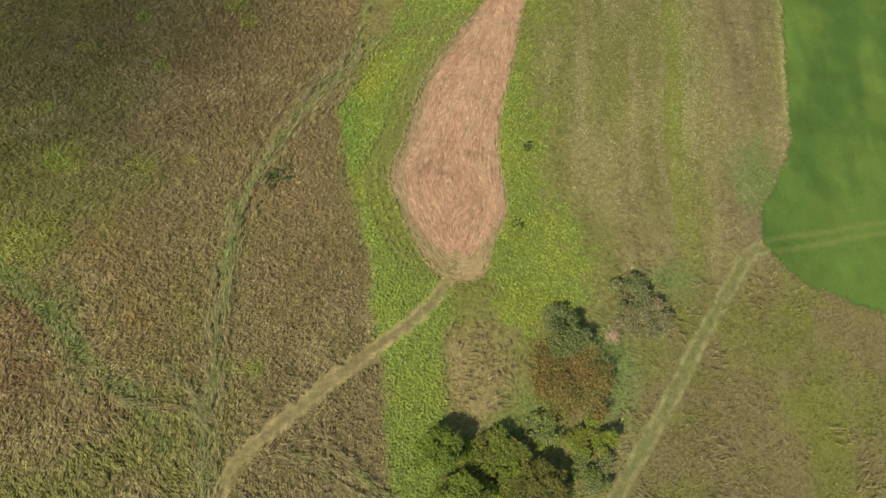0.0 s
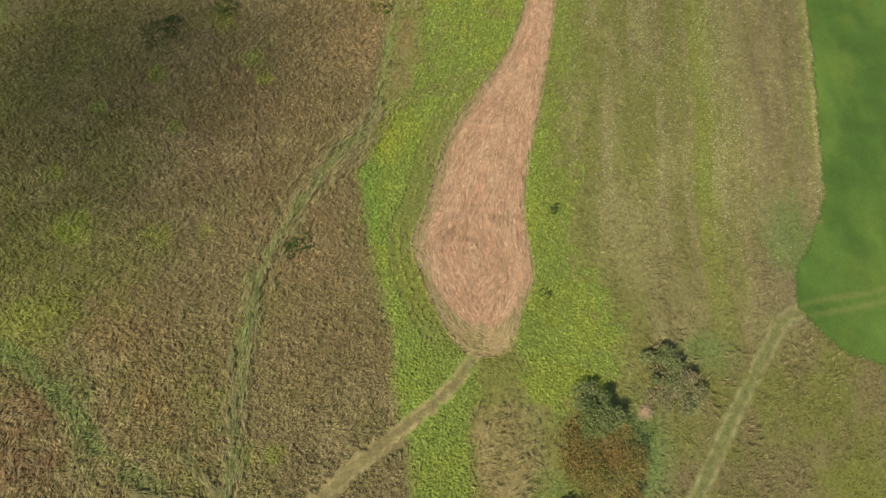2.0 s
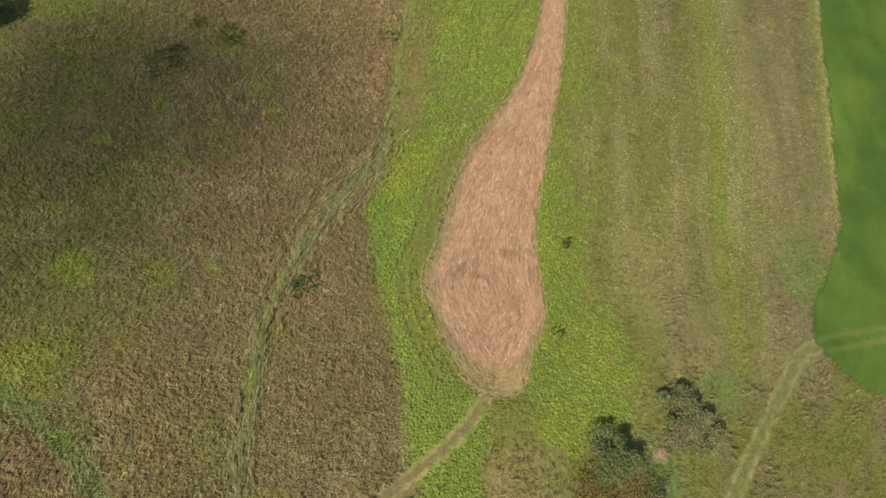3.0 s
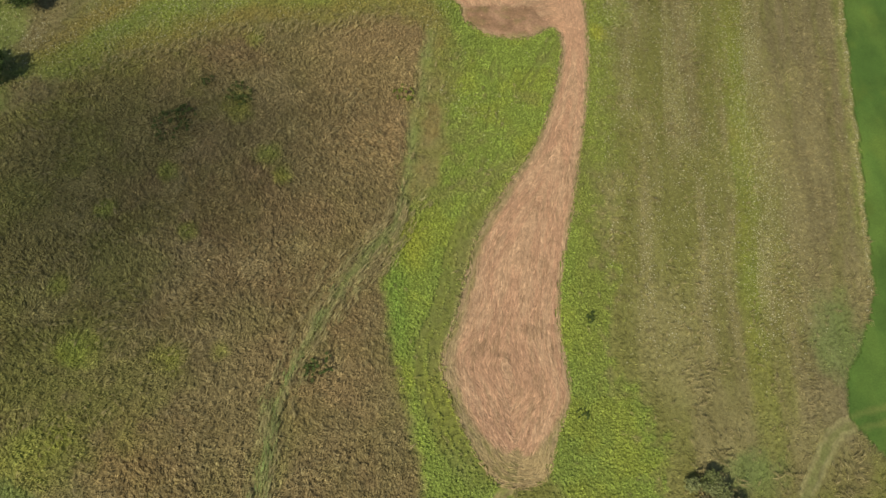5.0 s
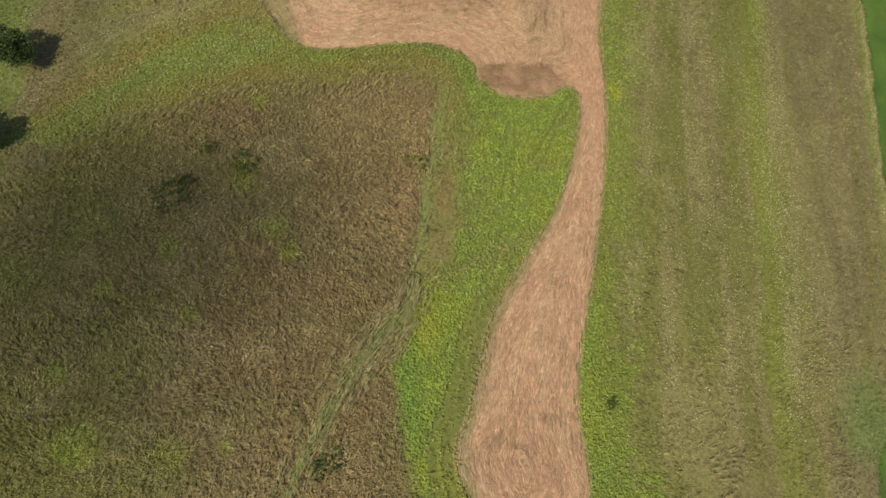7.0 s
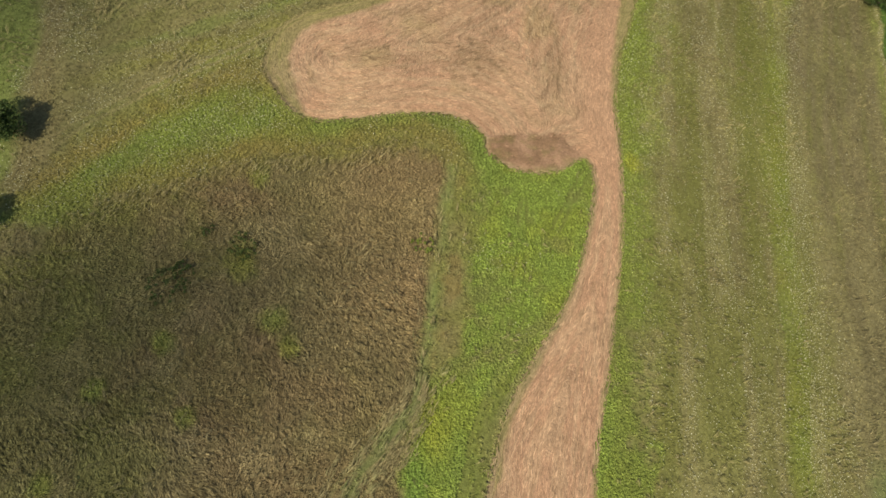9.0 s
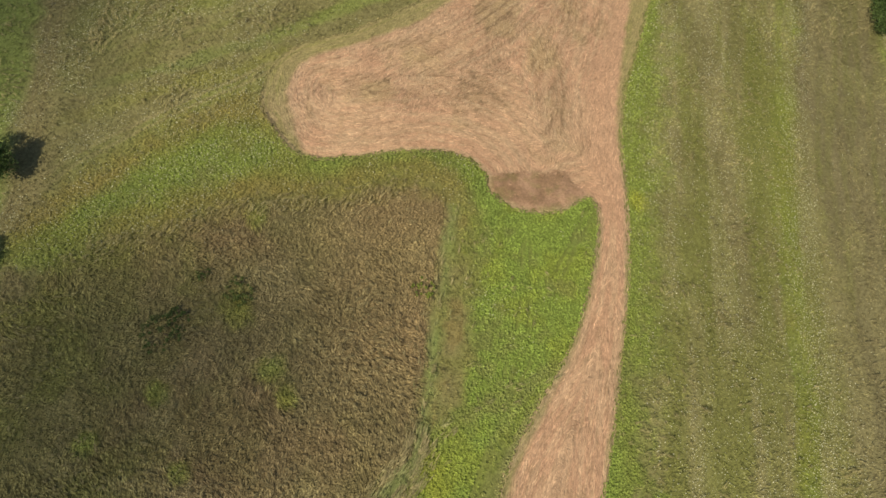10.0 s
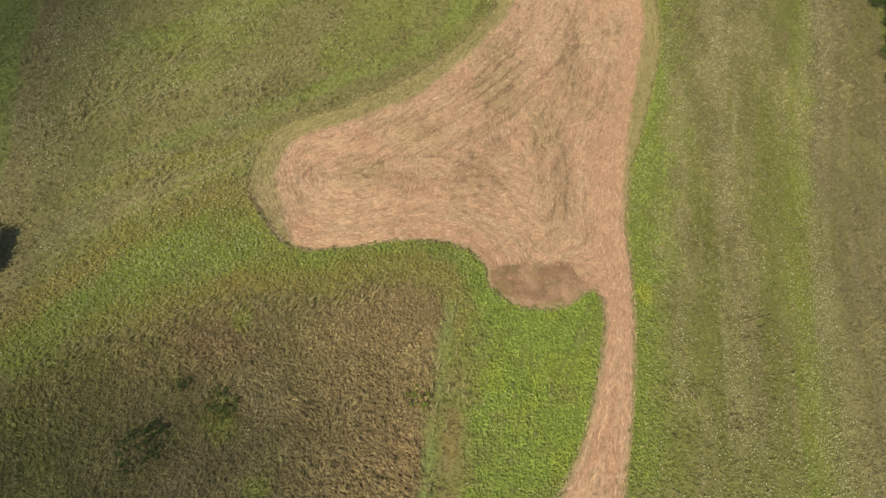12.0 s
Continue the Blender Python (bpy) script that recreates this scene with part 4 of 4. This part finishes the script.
def strewn(x, y, z, colour, length, width, angle):
    """Flat-lying wisps, a little arched."""
    n = len(x)
    dx, dy = np.cos(angle) * length * 0.5, np.sin(angle) * length * 0.5
    wx, wy = -np.sin(angle) * width * 0.5, np.cos(angle) * width * 0.5
    lift = RNG.uniform(0.03, 0.10, n)
    p = np.empty((n, 6, 3), np.float32)
    for k, (s, h) in enumerate(((-1, 0.3), (0, 1.0), (1, 0.3))):
        p[:, 2 * k] = np.stack([x + dx * s - wx, y + dy * s - wy, z + lift * h], 1)
        p[:, 2 * k + 1] = np.stack([x + dx * s + wx, y + dy * s + wy, z + lift * h], 1)
    base = np.arange(n)[:, None] * 6
    f = np.concatenate([base + np.array([q]) for q in ([0, 1, 3], [0, 3, 2], [2, 3, 5], [2, 5, 4])], 0)
    return p.reshape(-1, 3), f, np.repeat(colour, 6, 0)


n = len(x)
grown("loose_hay", [strewn(x, y, rise(x, y) + 0.02, col * pale, RNG.uniform(0.3, 0.9, n) * (1 + 0.6 * step(84, 76, y)), RNG.uniform(0.03, 0.085, n), flow + RNG.normal(0, 0.22, n))], STRAW,
      "loose cut hay lying in swaths", "hay")


# ---- shrubs and trees ----
def part(name, mesh, parent, label=""):
    ob = new(name, mesh)
    ob.parent = parent
    return tagged(ob, label) if label else ob


def limb_mesh(name, a, b, r0, r1, rng):
    """A tapered, slightly crooked limb."""
    a, b = Vector(a), Vector(b)
    v, f = [], []
    for k in range(5):
        s = k / 4
        c = a.lerp(b, s) + Vector((rng.uniform(-1, 1), rng.uniform(-1, 1), 0)) * 0.06 * (b - a).length * (s * (1 - s) * 4)
        r = r0 + (r1 - r0) * s
        for q in range(7):
            w = 2 * math.pi * q / 7
            v.append(c + Vector((math.cos(w), math.sin(w), 0)) * r * rng.uniform(0.85, 1.15))
    for k in range(4):
        for q in range(7):
            f.append((k * 7 + q, k * 7 + (q + 1) % 7, (k + 1) * 7 + (q + 1) % 7, (k + 1) * 7 + q))
    return build(name, [tuple(p) for p in v], f, np.tile((0.10, 0.075, 0.055), (len(v), 1)), BARK, True)


def shrub(name, x, y, rx, ry, h, colours, label, seed, count=2600, size=0.22, lobes=9, category="shrub", stems=4, lobe=(0.28, 0.5), reach=0.72):
    """A thicket or small tree: tapered stems from one foot and a crown of leaf clumps in uneven lobes with gaps."""
    rng = np.random.RandomState(seed)
    z = float(rise(x, y))
    root = new(name)
    root.location = (x, y, z)
    tagged(root, label, category)
    cs, ls = [], []
    lob = []
    for k in range(lobes):
        a, r = rng.uniform(0, 2 * np.pi), math.sqrt(rng.uniform(0, 1)) * reach
        lr = rng.uniform(*lobe)
        lz = h * (0.45 + 0.45 * (1 - r * r)) * rng.uniform(0.75, 1.05)
        lob.append((math.cos(a) * r * rx, math.sin(a) * r * ry, lz, lr * min(rx, ry)))
    per = count // lobes
    for px, py, pz, pr in lob:
        d = rng.normal(0, 1, (per, 3))
        d /= np.linalg.norm(d, axis=1)[:, None]
        d[:, 2] = np.where(d[:, 2] < -0.3, -d[:, 2], d[:, 2])
        lump = 1 + 0.35 * np.sin(d[:, 0] * 7 + px) * np.sin(d[:, 1] * 6 + py)
        r = pr * rng.uniform(0.55, 1.08, per) * lump
        p = np.stack([px + d[:, 0] * r, py + d[:, 1] * r, pz + d[:, 2] * r * 0.75], 1)
        p[:, 2] = np.maximum(p[:, 2], 0.08)
        cs.append(p)
        w = np.clip(rng.rand() + rng.normal(0, 0.12, per), 0, 1)[:, None]
        ls.append(np.array(colours[0]) * (1 - w) + np.array(colours[1]) * w)
    v, f, c = leaf_mesh(np.concatenate(cs), np.concatenate(ls), size, 0.65)
    part("crown", build("crown", v, f, c, CROWN), root)
    for k in range(stems):
        px, py, pz, pr = lob[k % lobes]
        part("stem", limb_mesh("stem", (rng.uniform(-0.15, 0.15), rng.uniform(-0.15, 0.15), -0.15), (px * 0.85, py * 0.85, pz), 0.05 + 0.025 * h, 0.025, rng), root)
    return root


GREY_GREEN, DEEP, FRESH, RUST = (0.215, 0.240, 0.110), (0.085, 0.125, 0.036), (0.205, 0.275, 0.048), (0.285, 0.180, 0.070)
shrub("shrub", 23.6, 18.2, 3.2, 3.0, 1.8, (GREY_GREEN, (0.12, 0.15, 0.05)), "grey-green shrub with thin crown at the meadow's edge", 1, 4600, 0.17, 14, lobe=(0.2, 0.4))
shrub("shrub", 25.6, 15.2, 4.0, 3.2, 1.5, (GREY_GREEN, (0.29, 0.24, 0.15)), "half-bare grey shrub with dry twigs", 2, 7200, 0.15, 20, lobe=(0.22, 0.42), reach=0.9)
shrub("shrub", 14.5, 13.9, 2.4, 2.2, 2.6, (DEEP, GREY_GREEN), "dark green upright shrub beside the rusty thicket", 3, 3000, 0.17)
shrub("shrub", 14.8, 11.6, 3.6, 2.6, 2.0, (GREY_GREEN, (0.15, 0.19, 0.06)), "grey-green shrub grown into the rusty thicket", 13, 3800, 0.17, 12)
shrub("shrub", 15.5, 7.4, 5.2, 6.0, 1.4, (RUST, (0.205, 0.192, 0.060)), "rusty brown and olive thicket with dense crown", 4, 13000, 0.14, 34, lobe=(0.2, 0.36), reach=0.85)
shrub("shrub", 17.4, 0.6, 3.4, 2.2, 1.7, (FRESH, (0.20, 0.21, 0.045)), "yellow-green shrub with round crown", 5, 7500, 0.14, 18, lobe=(0.22, 0.4), reach=0.85)
shrub("shrub", 17.0, -3.0, 3.2, 2.4, 1.3, (GREY_GREEN, (0.17, 0.22, 0.06)), "low grey-green shrub below the yellow-green one", 17, 5200, 0.14, 16, lobe=(0.22, 0.4), reach=0.9)
shrub("shrub", 11.6, 0.9, 2.6, 2.4, 1.2, (FRESH, GREY_GREEN), "low yellow-green shrub under the thicket", 14, 3000, 0.17, 12, lobe=(0.22, 0.4), reach=0.85)
shrub("tree", 5.8, -2.2, 4.2, 3.6, 2.2, ((0.19, 0.20, 0.05), FRESH), "small broad olive-green tree with dense crown", 6, 21000, 0.14, 44, "tree", 6, lobe=(0.14, 0.30), reach=0.92)
shrub("tree", -0.6, -0.8, 2.8, 2.6, 3.6, (FRESH, (0.14, 0.20, 0.04)), "bright green small tree among herbs", 7, 13000, 0.14, 26, "tree", lobe=(0.18, 0.38), reach=0.85)
shrub("tree", 10.0, -4.6, 3.8, 3.2, 3.2, ((0.18, 0.17, 0.05), (0.14, 0.16, 0.04)), "olive-green small tree beside the broad one", 8, 17000, 0.14, 38, "tree", lobe=(0.14, 0.32), reach=0.92)
shrub("tree", 1.6, -5.8, 3.4, 3.0, 3.8, (FRESH, (0.16, 0.18, 0.04)), "green small tree behind the broad one", 15, 14000, 0.14, 34, "tree", lobe=(0.15, 0.32), reach=0.92)
shrub("tree", -67.8, 83.6, 3.6, 4.6, 4.2, ((0.05, 0.08, 0.022), (0.07, 0.11, 0.03)), "dark green tree on the field's edge", 9, 8000, 0.22, 18, "tree", 5, lobe=(0.24, 0.44), reach=0.85)
shrub("tree", -67.4, 69.4, 3.4, 3.8, 3.6, ((0.05, 0.08, 0.022), (0.07, 0.11, 0.03)), "dark green bushy tree on the field's edge", 10, 6000, 0.22, 16, "tree", 5, lobe=(0.24, 0.44), reach=0.85)
GLOOM = ((0.05, 0.08, 0.022), (0.08, 0.12, 0.035))
shrub("tree", 62.4, 115.8, 4.2, 4.4, 4.2, GLOOM, "dark green tree beside the short turf", 12, 9000, 0.20, 20, "tree", 5, lobe=(0.24, 0.42), reach=0.82)
shrub("tree", 62.2, 122.6, 3.8, 4.0, 4.0, GLOOM, "dark green tree between two others", 18, 8000, 0.20, 18, "tree", 5, lobe=(0.24, 0.42), reach=0.82)
shrub("tree", 63.4, 131.5, 4.0, 4.6, 4.2, GLOOM, "dark green round tree at the end of a row", 16, 8000, 0.20, 18, "tree", 5, lobe=(0.24, 0.42), reach=0.82)
# dead twigs leaning out of the grey shrub
n = 90
turn, px = RNG.uniform(-2.6, -1.2, n), RNG.normal(0, 0.35, n)
tv, tf, tc = blades(px, RNG.normal(0, 0.35, n), np.zeros(n), np.tile((0.42, 0.31, 0.21), (n, 1)), 3, np.full(n, 1.1), 0.05, (np.cos(turn) * 0.6, np.sin(turn) * 0.6), 0.5, 0.3)
brush = new("dead_brush", build("dead_brush", tv, tf, tc, STRAW))
brush.location = (21.5, 13.1, float(rise(21.5, 13.1)) + 0.05)
tagged(brush, "pale pinkish dead brushwood beside the grey shrub", "brushwood")
SPARSE, YELLOWISH = (DEEP, (0.07, 0.10, 0.03)), ((0.22, 0.26, 0.05), (0.15, 0.20, 0.05))
for k, (px, py, pr, ph, tints, label) in enumerate([
        (-41.6, 61.6, 2.3, 1.0, SPARSE, "sparse dark green bush in dry grass"), (-39.8, 63.2, 1.5, 0.9, SPARSE, "sparse dark green bush in dry grass"),
        (-38.0, 68.9, 0.9, 0.8, SPARSE, "small dark green bush in dry grass"), (-33.4, 67.0, 1.8, 0.8, ((0.14, 0.17, 0.05), DEEP), "thin dull green bush in dry grass"),
        (-12.1, 68.0, 1.3, 0.9, YELLOWISH, "yellow-green leafy bush at the dry field's edge"), (-20.2, 31.2, 1.7, 0.9, SPARSE, "sparse dark green bush beside the trampled path"),
        (11.5, 38.1, 0.8, 0.7, SPARSE, "small dark green bush among herbs"), (9.6, 26.7, 0.7, 0.6, SPARSE, "small dark green bush among herbs")]):
    tagged(shrub("bush", px, py, pr, pr, ph, tints, label, 30 + k, int(500 + 520 * pr), 0.12, int(9 + 13 * pr), "bush", 2, (0.05, 0.15), 1.05), group="low bushes in the field")


# ---- the cloud whose shadow lies on the dry field ----
def cloud(cx, cy, z, rx, ry, thick):
    m, nt, bsdf = material("thin_cloud")
    geo = nt.nodes.new("ShaderNodeTexCoord")
    flat = nt.nodes.new("ShaderNodeVectorMath")
    flat.operation = "MULTIPLY"
    flat.inputs[1].default_value = (1 / rx, 1 / ry, 0)
    nt.links.new(geo.outputs["Object"], flat.inputs[0])
    far = nt.nodes.new("ShaderNodeVectorMath")
    far.operation = "LENGTH"
    nt.links.new(flat.outputs[0], far.inputs[0])
    n = nt.nodes.new("ShaderNodeTexNoise")
    n.inputs["Scale"].default_value, n.inputs["Detail"].default_value = 0.06, 3.0
    nt.links.new(geo.outputs["Object"], n.inputs["Vector"])
    add = nt.nodes.new("ShaderNodeMath")
    add.operation = "MULTIPLY_ADD"
    nt.links.new(n.outputs["Fac"], add.inputs[0])
    add.inputs[1].default_value = 0.7
    nt.links.new(far.outputs["Value"], add.inputs[2])
    r = nt.nodes.new("ShaderNodeMapRange")
    r.interpolation_type = "SMOOTHSTEP"
    r.inputs["From Min"].default_value, r.inputs["From Max"].default_value = 0.45, 1.3
    r.inputs["To Min"].default_value, r.inputs["To Max"].default_value = 0.50, 0.0
    nt.links.new(add.outputs[0], r.inputs["Value"])
    clear = nt.nodes.new("ShaderNodeBsdfTransparent")
    mix = nt.nodes.new("ShaderNodeMixShader")
    bsdf.inputs["Base Color"].default_value, bsdf.inputs["Roughness"].default_value = (0.8, 0.8, 0.8, 1), 1.0
    nt.links.new(r.outputs["Result"], mix.inputs[0])
    nt.links.new(clear.outputs[0], mix.inputs[1])
    nt.links.new(bsdf.outputs[0], mix.inputs[2])
    nt.links.new(mix.outputs[0], nt.nodes["Material Output"].inputs["Surface"])
    bm = bmesh.new()
    bmesh.ops.create_icosphere(bm, subdivisions=5, radius=1)
    for v in bm.verts:
        p = v.co.copy()
        puff = 1 + 0.18 * noise.noise(p * 2.5) + 0.10 * noise.noise(p * 6)
        v.co = Vector((p.x * rx * puff, p.y * ry * puff, p.z * thick * (puff + 0.3 * noise.noise(p * 4)) * (1 if p.z > 0 else 0.4)))
    me = bpy.data.meshes.new("cloud")
    bm.to_mesh(me)
    bm.free()
    for p in me.polygons:
        p.use_smooth = True
    me.materials.append(m)
    ob = new("cloud", me)
    ob.location = (cx, cy, z)
    return tagged(ob, "thin white cloud out of view, shading the hillside", "cloud")


CLOUD_UP = 220.0
back = CLOUD_UP / math.tan(SUN_ELEVATION) / math.hypot(SHADE_X, SHADE_Y)
cloud(-49 - SHADE_X * back, 52 - SHADE_Y * back, CLOUD_UP + 6, 42, 34, 9)
# second cloud, never in view, added to darken the far north-west slope
cloud(-88 - SHADE_X * back, 124 - SHADE_Y * back, CLOUD_UP + 9, 44, 48, 8)
